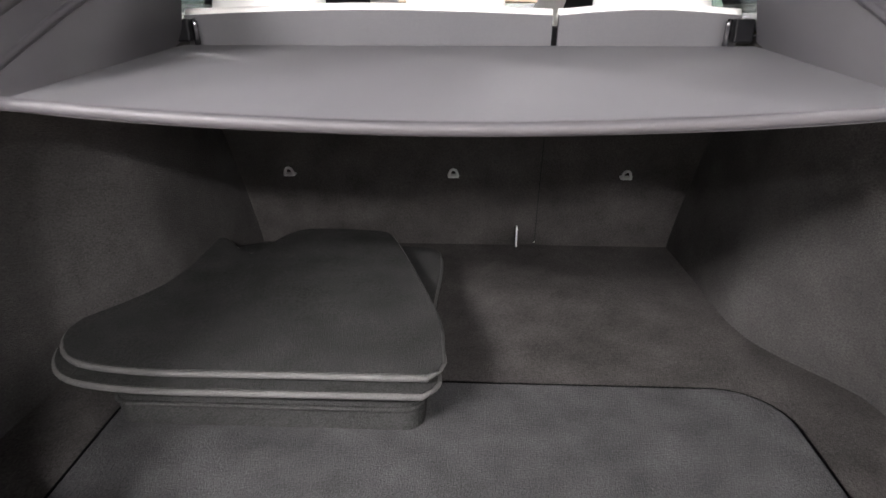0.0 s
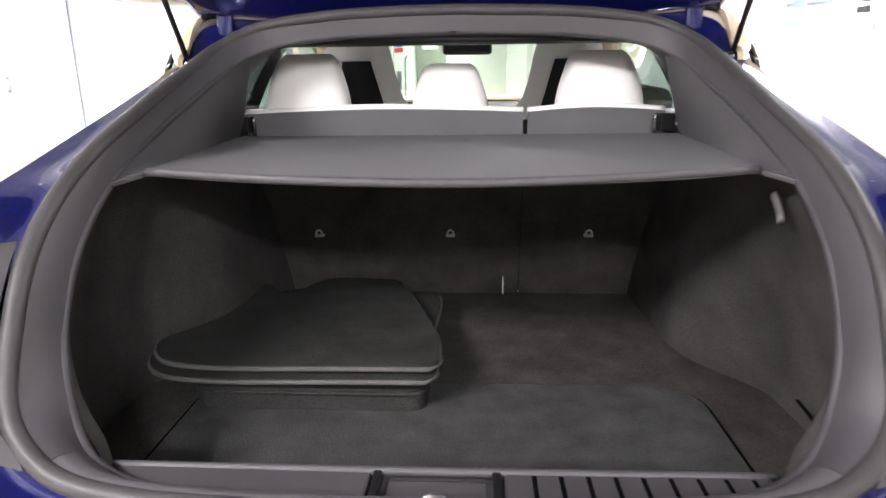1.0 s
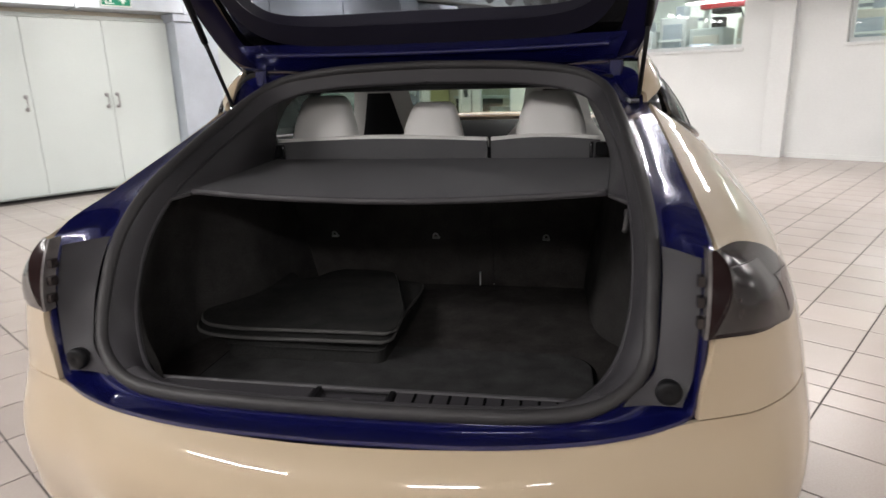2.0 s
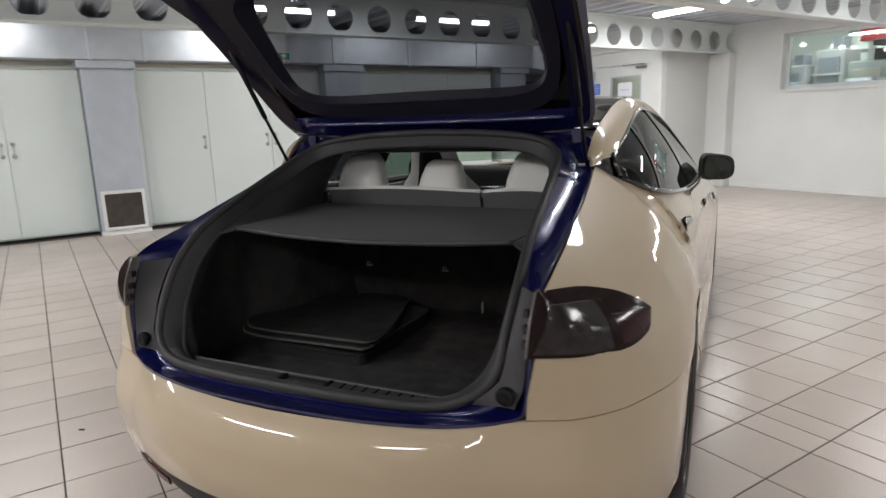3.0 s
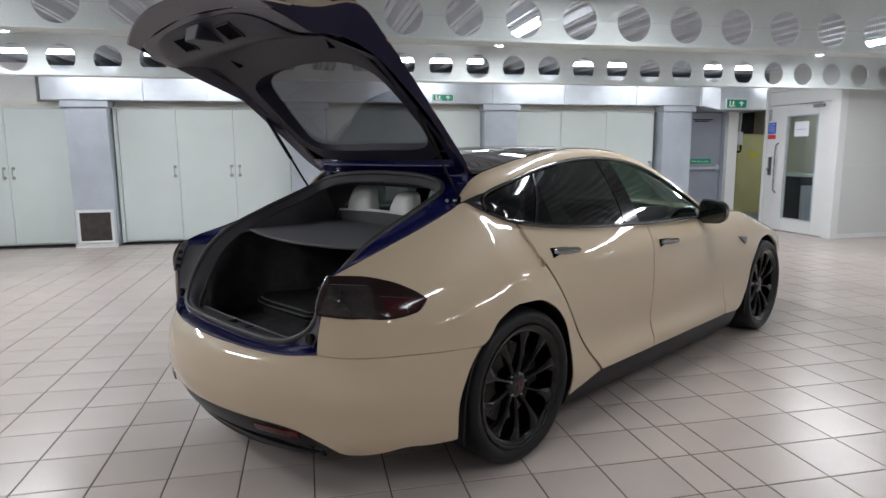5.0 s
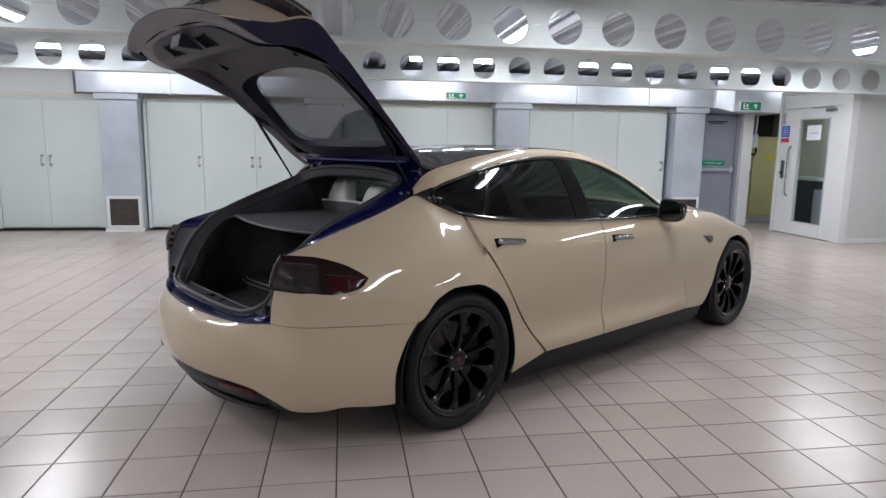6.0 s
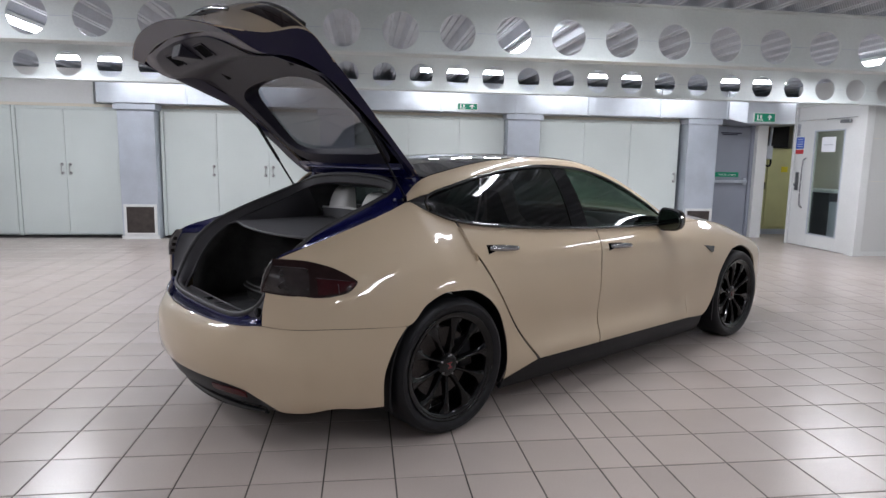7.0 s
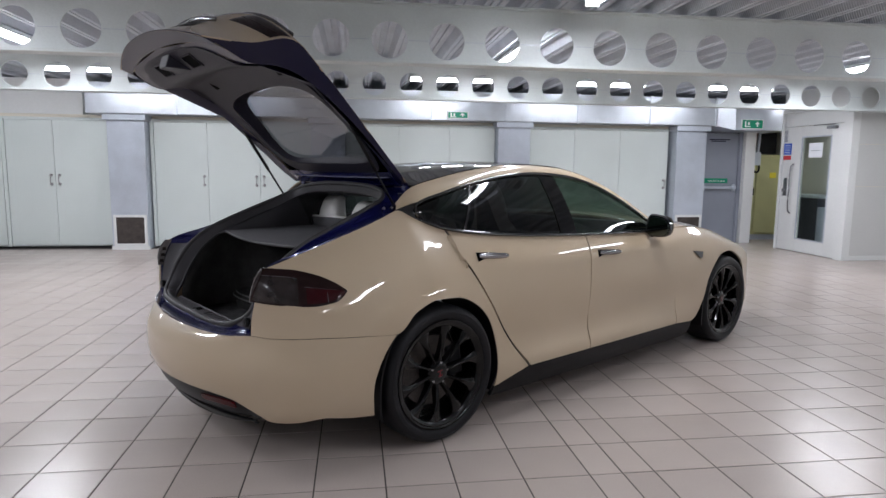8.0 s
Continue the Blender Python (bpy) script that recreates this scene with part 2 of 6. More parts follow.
def along(pts, t):
    """A point at t (0..1) of the smooth curve through pts, by chord length."""
    p = [Vector(q) for q in pts]
    n = len(p)
    d = [0.0]
    for a, b in zip(p, p[1:]):
        d.append(d[-1] + max((b - a).length, 1e-6))
    s = max(0.0, min(1.0, t)) * d[-1]
    k = 0
    while k < n - 2 and s > d[k + 1]:
        k += 1
    h = d[k + 1] - d[k]
    u = (s - d[k]) / h

    def tan(i):
        if i == 0:
            return (p[1] - p[0]) / (d[1] - d[0])
        if i == n - 1:
            return (p[-1] - p[-2]) / (d[-1] - d[-2])
        return (p[i + 1] - p[i - 1]) / (d[i + 1] - d[i - 1])

    return (p[k] * (2 * u**3 - 3 * u**2 + 1) + tan(k) * (h * (u**3 - 2 * u**2 + u)) + p[k + 1] * (-2 * u**3 + 3 * u**2) + tan(k + 1) * (h * (u**3 - u**2)))


def at_knots(pts, k):
    """The smooth curve through pts at k, where whole numbers are the points themselves."""
    xs = list(range(len(pts)))
    return [spl(xs, [q[c] for q in pts], k) for c in range(len(pts[0]))]


def tube(pts, r, n=10, steps=60, loop=False, flat=1.0):
    """A round bar along a smooth curve; flat squeezes its section."""
    bm = bmesh.new()
    P = [along(pts, i / steps) for i in range(steps + (0 if loop else 1))]
    rings = []
    for i, p in enumerate(P):
        a, b = (P[i - 1], P[(i + 1) % len(P)]) if loop else (P[max(i - 1, 0)], P[min(i + 1, len(P) - 1)])
        d = (b - a).normalized()
        side = d.cross(Vector((0, 0, 1)))
        side = side.normalized() if side.length > 1e-3 else d.cross(Vector((0, 1, 0))).normalized()
        up = side.cross(d)
        rings.append([bm.verts.new(p + side * (r * flat * math.cos(6.2832 * k / n)) + up * (r * math.sin(6.2832 * k / n))) for k in range(n)])
    for i in range(len(rings) - (0 if loop else 1)):
        a, b = rings[i], rings[(i + 1) % len(rings)]
        for k in range(n):
            bm.faces.new((a[k], a[(k + 1) % n], b[(k + 1) % n], b[k]))
    if not loop:
        bm.faces.new(rings[0])
        bm.faces.new(rings[-1])
    return bm


def revolve(profile, n=48, axis="x"):
    """Spins (along, radius) pairs round the x axis."""
    bm = bmesh.new()
    rings = []
    for i in range(n):
        a = 6.2831853 * i / n
        rings.append([bm.verts.new((x, r * math.cos(a), r * math.sin(a))) for x, r in profile])
    for i in range(n):
        a, b = rings[i], rings[(i + 1) % n]
        for k in range(len(profile) - 1):
            bm.faces.new((a[k], b[k], b[k + 1], a[k + 1]))
    return bm


def slab(outline, z0, z1):
    """A plate of the given outline."""
    bm = bmesh.new()
    lo = [bm.verts.new((x, y, z0)) for x, y in outline]
    hi = [bm.verts.new((x, y, z1)) for x, y in outline]
    bm.faces.new(lo)
    bm.faces.new(hi)
    n = len(outline)
    for i in range(n):
        bm.faces.new((lo[i], lo[(i + 1) % n], hi[(i + 1) % n], hi[i]))
    return bm


def rounded(x0, x1, y0, y1, r, n=6):
    out = []
    for cx, cy, a0 in ((x1 - r, y1 - r, 0), (x0 + r, y1 - r, 90), (x0 + r, y0 + r, 180), (x1 - r, y0 + r, 270)):
        for i in range(n + 1):
            a = radians(a0 + 90 * i / n)
            out.append((cx + r * math.cos(a), cy + r * math.sin(a)))
    return out


# ---- the room ----
def structure(name, bm, material, label, bevel=0.0, smooth=False):
    return tagged(part(name, bm, material, None, "", smooth, bevel, m=ROOM), label, name.split("_")[0], kind="structure")


U0, U1, V0, V1 = -6.5, 9.9, -7.5, 9.2
CEIL = 2.7
structure("wall_north", boxes((U0 - 0.2, 7.35, 8.25, 8.45, 0, CEIL)), "wallwarm", "cream painted wall behind the cupboards")
structure("wall_north_upper", boxes((U0, -3.3, 7.76, 8.248, 2.14, CEIL)), "wall", "white painted wall above the cupboards")
structure("wall_south", boxes((U0 - 0.2, U1 + 0.2, V0 - 0.2, V0, 0, CEIL)), "wall", "white painted workshop wall")
structure("wall_west", boxes((U0 - 0.2, U0, V0, 8.25, 0, CEIL)), "wall", "white painted workshop wall")
W_LO, W_HI = 1.6, 2.46
bm = boxes((U1, U1 + 0.22, V0, -0.62, 0, CEIL), (U1, U1 + 0.22, 1.28, 2.65, 0, CEIL), (U1, U1 + 0.22, 4.32, 5.72, 0, CEIL),
           (U1, U1 + 0.22, -0.62, 1.28, 0, W_LO), (U1, U1 + 0.22, 2.65, 4.32, 0, W_LO),
           (U1, U1 + 0.22, -0.62, 1.28, W_HI, CEIL), (U1, U1 + 0.22, 2.65, 4.32, W_HI, CEIL))
structure("wall_east", bm, "wall", "white painted wall with two high internal windows")
structure("wall_return", boxes((8.5, U1, 5.5, 5.72, 0, CEIL)), "panel", "pale grey panelled return wall beside the glazed door")
structure("wall_recess", boxes((7.35, 9.9, 9.2, 9.35, 0, CEIL), (9.75, 9.9, 5.72, 9.2, 0, CEIL), (7.35, 8.1, 8.25, 8.4, 2.1, CEIL)), "wallwarm", "dim walls of the recess beside the exit")
structure("pilaster", boxes((U1 - 0.14, U1 - 0.002, 1.92, 2.2, 0, 2.2), (U1 - 0.17, U1 - 0.002, 1.89, 2.23, 2.2, 2.3)), "wall", "white boxed pilaster with a small cap", bevel=0.006)
structure("pilaster_corner", boxes((9.7, U1 - 0.003, 5.1, 5.497, 0, 2.24)), "wall", "slim white boxed corner pilaster", bevel=0.006)
structure("baseboard", boxes((8.51, 9.69, 5.488, 5.498, 0, 0.07), (U1 - 0.012, U1 - 0.002, -7.4, 1.9, 0, 0.07), (U1 - 0.012, U1 - 0.002, 2.22, 5.09, 0, 0.07)), "wall", "thin painted skirting at the wall's foot")
structure("panel_joint", boxes((8.52, 9.69, 5.493, 5.499, 1.14, 1.146), (8.52, 9.69, 5.493, 5.499, 1.78, 1.786)), "wallwarm", "faint horizontal joints in the white wall panels")

# windows in the east wall
for k, (a, b) in enumerate(((2.65, 4.32), (-0.62, 1.28))):
    w = thing(f"window_{k + 1}", "white framed internal window with a deep reveal and sill", "window", ROOM, kind="structure")
    z0, z1 = W_LO + 0.01, W_HI - 0.01
    part("window_frame", boxes((U1 + 0.14, U1 + 0.19, a, a + 0.05, z0, z1), (U1 + 0.14, U1 + 0.19, b - 0.05, b, z0, z1), (U1 + 0.14, U1 + 0.19, a + 0.05, b - 0.05, z0, z0 + 0.05), (U1 + 0.14, U1 + 0.19, a + 0.05, b - 0.05, z1 - 0.05, z1)), "beam", w)
    part("window_sill", boxes((U1 - 0.035, U1 + 0.13, a - 0.03, b + 0.03, W_LO - 0.045, W_LO - 0.002)), "wall", w, bevel=0.004)
    for c, d in ((a + 0.05, b - 0.05),):
        p = part("pane", boxes((U1 + 0.16, U1 + 0.165, c, d, z0 + 0.05, z1 - 0.05)), "pane", w)
        p.visible_shadow = False

# what shows beyond those windows; wall and floor emit light to look lit
bay = thing("backdrop", "plain pale neighbouring workshop bay, wall and floor self-glowing to look lit", "backdrop", ROOM, kind="structure")
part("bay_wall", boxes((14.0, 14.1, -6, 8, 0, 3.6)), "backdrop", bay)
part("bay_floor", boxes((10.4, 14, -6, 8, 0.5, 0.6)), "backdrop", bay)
gantry = thing("gantry_beam", "red painted overhead gantry beam in the next bay", "beam", ROOM)
part("rail", boxes((12.0, 12.2, 2.6, 4.15, 2.4, 2.66)), "redpaint", gantry, bevel=0.01)
part("hoist", boxes((11.9, 12.3, 3.5, 3.9, 2.3, 2.398)), "ventdark", gantry, bevel=0.02)
part("trolley", boxes((11.95, 12.25, 2.7, 2.95, 2.32, 2.398)), "ventdark", gantry, bevel=0.01)
part("cable", tube([(11.9, 3.4, 2.4), (11.9, 3.25, 2.1), (11.9, 3.0, 2.02), (11.9, 2.75, 2.15), (11.9, 2.6, 2.55)], 0.012, 8, 30), "black", gantry, smooth=True)
for i, (a, b, h, d) in enumerate(((4.55, 5.1, 1.15, 12.4), (3.75, 4.4, 0.88, 12.2), (2.95, 3.65, 1.05, 12.6), (2.3, 2.85, 0.8, 12.1), (1.2, 2.15, 1.0, 12.4), (0.25, 0.9, 0.85, 12.2), (-0.6, 0.1, 1.1, 12.5), (5.2, 5.75, 0.9, 12.3), (5.9, 6.6, 1.1, 12.6))):
    mc = thing("machine_housing", "pale machine housing with a dark base in the next bay", "machine", ROOM, "machines in the next bay")
    part("body", boxes((d, d + 0.6, a, b, 0.9, 1.2 + h)), ("wall", "cupboard", "wallwarm", "metal", "wallwarm", "cupboard", "wall")[i % 7], mc, bevel=0.03)
    part("guard", boxes((d - 0.06, d - 0.003, a + 0.08, b - 0.1, 1.5, 1.06 + h)), ("metal", "wallwarm", "signwhite", "cupboard", "metal", "signwhite", "cupboard")[i % 7], mc, bevel=0.01)
    part("base", boxes((d - 0.02, d + 0.6, a, b, 0.6, 0.9)), "dark", mc)
    part("control_box", boxes((d + 0.1, d + 0.4, a + 0.1, a + 0.28, 1.202 + h, 1.4 + h)), ("metal", "ventdark", "cupboard", "wall", "metal", "ventdark", "wall")[i % 7], mc, bevel=0.01)
    part("side_cylinder", revolve([(-0.22, 0.0), (-0.22, 0.11), (-0.19, 0.13), (0.19, 0.13), (0.22, 0.11), (0.22, 0.0)], 20), ("cupboard", "metal", "wallwarm")[i % 3], mc, "", True, m=pose(d - 0.2, (a + b) / 2, 1.36 + 0.3 * (i % 2), 0, 0, 90))
    part("cross_rail", boxes((d - 0.09, d - 0.062, a, b, 1.3 + 0.5 * h, 1.34 + 0.5 * h)), "signwhite", mc, bevel=0.006)
for k in range(22):
    v = -0.5 + 0.31 * k
    dr = thing("storage_drum", "small grey-green drum standing in the next bay", "drum", ROOM @ pose(11.2, v, 1.0), "drums in the next bay")
    part("drum_body", revolve([(0.0, 0.0), (0.0, 0.12), (0.02, 0.13), (0.24 + 0.05 * (k % 3), 0.13), (0.26 + 0.05 * (k % 3), 0.11), (0.26 + 0.05 * (k % 3), 0.0)], 16), ("ventdark", "metal", "cupboard")[k % 3], dr, "", True, m=pose(0, 0, 0, 0, -90, 0))
shelf = thing("bench_shelf", "long pale bench along the next bay", "bench", ROOM)
part("bench_top", boxes((11.0, 11.5, -0.8, 6.4, 0.96, 1.0)), "wallwarm", shelf, bevel=0.005)
for v in (-0.6, 1.6, 3.8, 6.2):
    part("bench_leg", boxes((11.05, 11.12, v, v + 0.07, 0.6, 0.96)), "metal", shelf)
for v in (4.48, 2.9, 1.0, -0.4):
    post = thing("bay_post", "white painted steel post in the next bay", "post", ROOM, "posts in the next bay")
    part("shaft", boxes((13.2, 13.32, v - 0.06, v + 0.06, 0.6, 3.0)), "signwhite", post, bevel=0.006)
    part("cross_arm", boxes((13.22, 13.3, v + 0.062, v + 0.9, 2.3, 2.36)), "metal", post, bevel=0.004)
for u, v, z in ((13.5, 3.4, 2.75), (13.6, 4.6, 2.7), (13.5, 0.6, 2.75)):
    bl = thing("bay_light", "white fluorescent light hanging in the next bay", "ceiling light", ROOM, "lights in the next bay")
    part("housing", boxes((u, u + 0.1, v - 0.5, v + 0.5, z, z + 0.06)), "beam", bl, bevel=0.006)
    part("tube", boxes((u + 0.02, u + 0.08, v - 0.48, v + 0.48, z - 0.022, z - 0.001)), "tube", bl, bevel=0.006)
    # added area lamp, set well off the fixture to brighten the bay
    ld = bpy.data.lights.new("bay_lamp", "AREA")
    ld.shape, ld.size, ld.size_y, ld.energy = "RECTANGLE", 0.3, 1.0, 26.0
    new("bay_lamp", ld).matrix_basis = ROOM @ pose(u - 1.7, v, z + 0.3, 0, 20, 0)

# ceiling deck
def deck():
    bm = bmesh.new()
    prof = []
    u = U0
    while u < U1:
        prof += [(u + a, CEIL + h) for a, h in ((0, 0.09), (0.05, 0.09), (0.056, 0.074), (0.074, 0.074), (0.08, 0.09), (0.13, 0.09), (0.17, 0), (0.203, 0), (0.208, 0.013), (0.222, 0.013), (0.227, 0), (0.26, 0), (0.299, 0.09))]
        u += 0.3
    a = [bm.verts.new((x, V0 - 0.2, z)) for x, z in prof]
    b = [bm.verts.new((x, V1, z)) for x, z in prof]
    for i in range(len(prof) - 1):
        if (prof[i][0], prof[i][1]) != (prof[i + 1][0], prof[i + 1][1]):
            bm.faces.new((a[i], a[i + 1], b[i + 1], b[i]))
    return bm


tagged(part("ceiling", deck(), "deck", m=ROOM, thick=-0.01), "ribbed grey steel deck ceiling", "ceiling", kind="structure")
structure("ceiling_slab", boxes((U0 - 0.3, U1 + 0.3, V0 - 0.3, 9.4, CEIL + 0.13, CEIL + 0.25)), "deck", "slab closing the ceiling above the deck")


def cell_beam(name, v, zc, first):
    """A cellular beam: a web pierced by round holes between two flanges."""
    t = thing(name, "white painted cellular steel beam with round holes", "beam", ROOM, "cellular roof beams", "structure")
    zb, zt, r, p = zc - 0.176, CEIL - 0.012, 0.15, 0.4785
    bm = bmesh.new()
    n = 32
    first -= p * math.ceil((first - U0) / p)
    u = first
    while u < U1 + 0.1:
        for sgn, vv in ((1, v - 0.007), (-1, v + 0.007)):
            ring, rim = [], []
            for i in range(n):
                a = 6.2831853 * i / n + 6.2831853 / (2 * n)
                c, s = math.cos(a), math.sin(a)
                k = min((p / 2) / abs(c) if abs(c) > 1e-6 else 9, ((zt - zc) if s > 0 else (zc - zb)) / abs(s) if abs(s) > 1e-6 else 9)
                ring.append(bm.verts.new((u + r * c, vv, zc + r * s)))
                rim.append(bm.verts.new((u + k * c, vv, zc + k * s)))
            for i in range(n):
                j = (i + 1) % n
                bm.faces.new((ring[i], ring[j], rim[j], rim[i]))
            for cx, cz in ((p / 2, zt - zc), (-p / 2, zt - zc), (p / 2, zb - zc), (-p / 2, zb - zc)):
                q = sorted(rim, key=lambda w: (w.co.x - u - cx) ** 2 + (w.co.z - zc - cz) ** 2)[:2]
                bm.faces.new((q[0], q[1], bm.verts.new((u + cx, vv, zc + cz))))
            if sgn == 1:
                front = ring
        for i in range(n):
            j = (i + 1) % n
            bm.faces.new((front[i], front[j], ring[j], ring[i]))
        u += p
    part("web", bm, "beam", t)
    part("bottom_flange", boxes((U0, U1 - 0.002, v - 0.08, v + 0.08, zb - 0.02, zb)), "beam", t, bevel=0.004)
    part("top_flange", boxes((U0, U1 - 0.002, v - 0.08, v + 0.08, zt, CEIL - 0.002)), "beam", t, bevel=0.002)
    part("weld_seam", boxes(*((first + p * k + r + 0.01, first + p * (k + 1) - r - 0.01, v - 0.0088, v - 0.0072, zc - 0.002, zc + 0.002) for k in range(int((U1 - first) / p)))), "metal", t)


cell_beam("roof_beam", 5.2, 2.436, 7.005)
cell_beam("roof_beam", 2.2, 2.41, 2.252)
cell_beam("roof_beam", -0.8, 2.41, 2.252)
cell_beam("roof_beam", -3.8, 2.41, 2.252)

# cupboards along the north wall, laid out on a nominal line at v = 7.4
def nu(u):
    return 1.0 + (u - 1.0) * 1.028


def north(*rows):
    return boxes(*((nu(a), nu(b), c + 0.3, d + 0.3, e * 0.982, f * 0.982) for a, b, c, d, e, f in rows))



PILLARS = (-2.755, 0.31, 3.375, 6.55)


def handle(bm, u, v, z):
    """Two round roses, one above the other, joined by a short bar."""
    for dz in (-0.07, 0.07):
        rings = [[bm.verts.new((nu(u) + r * math.cos(0.5236 * k), v + 0.3 - d, z + dz + r * math.sin(0.5236 * k))) for k in range(12)] for r, d in ((0.026, 0.0), (0.026, 0.008), (0.014, 0.014), (0.012, 0.045))]
        for a, b in zip(rings, rings[1:]):
            for k in range(12):
                bm.faces.new((a[k], a[(k + 1) % 12], b[(k + 1) % 12], b[k]))
        bm.faces.new(rings[-1])
    box(bm, nu(u) - 0.006, nu(u) + 0.006, v + 0.25, v + 0.262, z - 0.085, z + 0.085)


def cupboard(u0, leaves, knobs):
    c = thing("wall_cupboard", "pale grey-green painted cupboard with tall hinged doors", "cupboard", ROOM, "cupboards along the wall")
    u1 = leaves[-1]
    part("carcass", north((u0 + 0.002, u1 - 0.002, 7.43, 7.94, 0.03, 2.135)), "cupboard", c)
    part("plinth", north((u0 + 0.01, u1 - 0.01, 7.47, 7.93, 0.0, 0.03)), "dark", c)
    part("stile", north((u0, u0 + 0.05, 7.385, 7.43, 0.03, 2.135)), "cupboard", c, bevel=0.003)
    part("head_rail", north((u0 + 0.05, u1, 7.39, 7.43, 2.09, 2.135)), "cupboard", c, bevel=0.003)
    a = u0 + 0.054
    for b in leaves:
        d = part("door", north((a + 0.002, b - 0.002, 7.4, 7.428, 0.05, 2.087)), "cupboard", c, bevel=0.004)
        hb = bmesh.new()
        side = knobs.get(b)
        if side:
            handle(hb, b - 0.06 if side == "r" else a + 0.06, 7.4, 1.11)
            part("handle", hb, "satin", d, "small chrome pull handle", bevel=0.002)
        for z in (0.35, 1.75):
            part("hinge", north((a + 0.001, a + 0.012, 7.393, 7.4, z, z + 0.09)), "beam", d)
        a = b


cupboard(-5.95, [-5.1, -4.37], {-4.37: "l", -5.1: "r"})
cupboard(-4.36, [-3.62, -2.765], {-3.62: "r", -2.765: "l"})
cupboard(-2.19, [-1.33, -0.52, 0.3], {-1.33: "r", -0.52: "r", 0.3: "l"})
cupboard(0.87, [1.74, 2.59, 3.365], {1.74: "r", 2.59: "r", 3.365: "l"})
cupboard(3.935, [4.77, 5.6, 6.5], {5.6: "l", 6.5: "r"})
for u in PILLARS:
    p = thing("clad_pillar", "galvanised sheet-clad pillar with a low return-air vent", "pillar", ROOM, "clad pillars", "structure")
    w = 0.547
    part("cladding", north((u, u + w, 7.18, 7.93, 0.0, 2.09)), "metal", p, bevel=0.006)
    part("cap", north((u - 0.04, u + w + 0.04, 7.12, 7.93, 2.09, 2.188)), "metal", p, bevel=0.01)
    part("vent_frame", north((u + 0.03, u + w - 0.02, 7.155, 7.179, 0.06, 0.1), (u + 0.03, u + w - 0.02, 7.155, 7.179, 0.53, 0.57), (u + 0.03, u + 0.07, 7.155, 7.179, 0.1, 0.53), (u + w - 0.06, u + w - 0.02, 7.155, 7.179, 0.1, 0.53)), "wall", p, bevel=0.003)
    part("vent_mesh", north((u + 0.07, u + w - 0.06, 7.168, 7.178, 0.1, 0.53)), "ventdark", p)
    part("skirting", north((u - 0.01, u + w + 0.01, 7.165, 7.179, 0, 0.055)), "wall", p)

structure("trim", north((-6.4, 7.15, 7.45, 7.94, 2.14, 2.188)), "wallwarm", "cream timber fascia above the cupboards", bevel=0.003)
duct = thing("air_duct", "galvanised rectangular air duct running above the cupboards", "duct", ROOM)
a = -3.02
for b in (-1.705, -0.82, 0.43, 1.02, 2.253, 3.49, 4.722, 6.004, 7.2):
    part("duct_section", north((a + 0.004, b - 0.004, 7.1, 7.9, 2.193, 2.68)), "duct", duct, bevel=0.006)
    part("duct_flange", north((b - 0.018, b + 0.018, 7.085, 7.92, 2.178, 2.695)), "duct", duct, bevel=0.003)
    a = b
bm = bmesh.new()
v = [bm.verts.new(q) for q in ((7.4, 7.4, 2.155), (7.68, 7.3, 2.08), (7.68, 7.3, 2.62), (7.4, 7.4, 2.63), (7.4, 8.2, 2.155), (7.68, 8.25, 2.08), (7.68, 8.25, 2.62), (7.4, 8.2, 2.63))]
for f in ((0, 1, 2, 3), (4, 7, 6, 5), (0, 4, 5, 1), (3, 2, 6, 7), (1, 5, 6, 2), (0, 3, 7, 4)):
    bm.faces.new([v[i] for i in f])
part("duct_reducer", bm, "duct", duct)
part("duct_box", north((7.502, 8.62, 7.0, 7.95, 2.12, 2.6)), "duct", duct, bevel=0.006)


def exit_sign(u0, u1, v, z0, z1, arrow_right):
    s = thing("exit_sign", "green and white emergency exit sign", "sign", ROOM, "exit signs")
    part("panel", north((u0, u1, v - 0.03, v - 0.002, z0, z1)), "signwhite", s, bevel=0.003)
    part("face", north((u0 + 0.012, u1 - 0.012, v - 0.034, v - 0.031, z0 + 0.012, z1 - 0.012)), "green", s)
    w, h = u1 - u0, z1 - z0
    c = u0 + w * 0.72
    part("arrow", north((c - 0.012, c + 0.012, v - 0.037, v - 0.0345, z0 + h * 0.25, z0 + h * 0.7), (c - 0.04, c + 0.04, v - 0.0372, v - 0.0343, z0 + h * 0.5, z0 + h * 0.58), (c - 0.028, c + 0.028, v - 0.0374, v - 0.0341, z0 + h * 0.58, z0 + h * 0.66), (c - 0.016, c + 0.016, v - 0.0376, v - 0.0339, z0 + h * 0.66, z0 + h * 0.76)), "signwhite", s)
    part("doorway_mark", north((u0 + w * 0.14, u0 + w * 0.42, v - 0.037, v - 0.0345, z0 + h * 0.2, z0 + h * 0.3), (u0 + w * 0.14, u0 + w * 0.2, v - 0.037, v - 0.0345, z0 + h * 0.3, z0 + h * 0.8), (u0 + w * 0.28, u0 + w * 0.36, v - 0.037, v - 0.0345, z0 + h * 0.38, z0 + h * 0.74)), "signwhite", s)


exit_sign(7.6, 8.0, 6.995, 2.14, 2.31, False)
exit_sign(2.5, 2.84, 7.095, 2.22, 2.34, True)

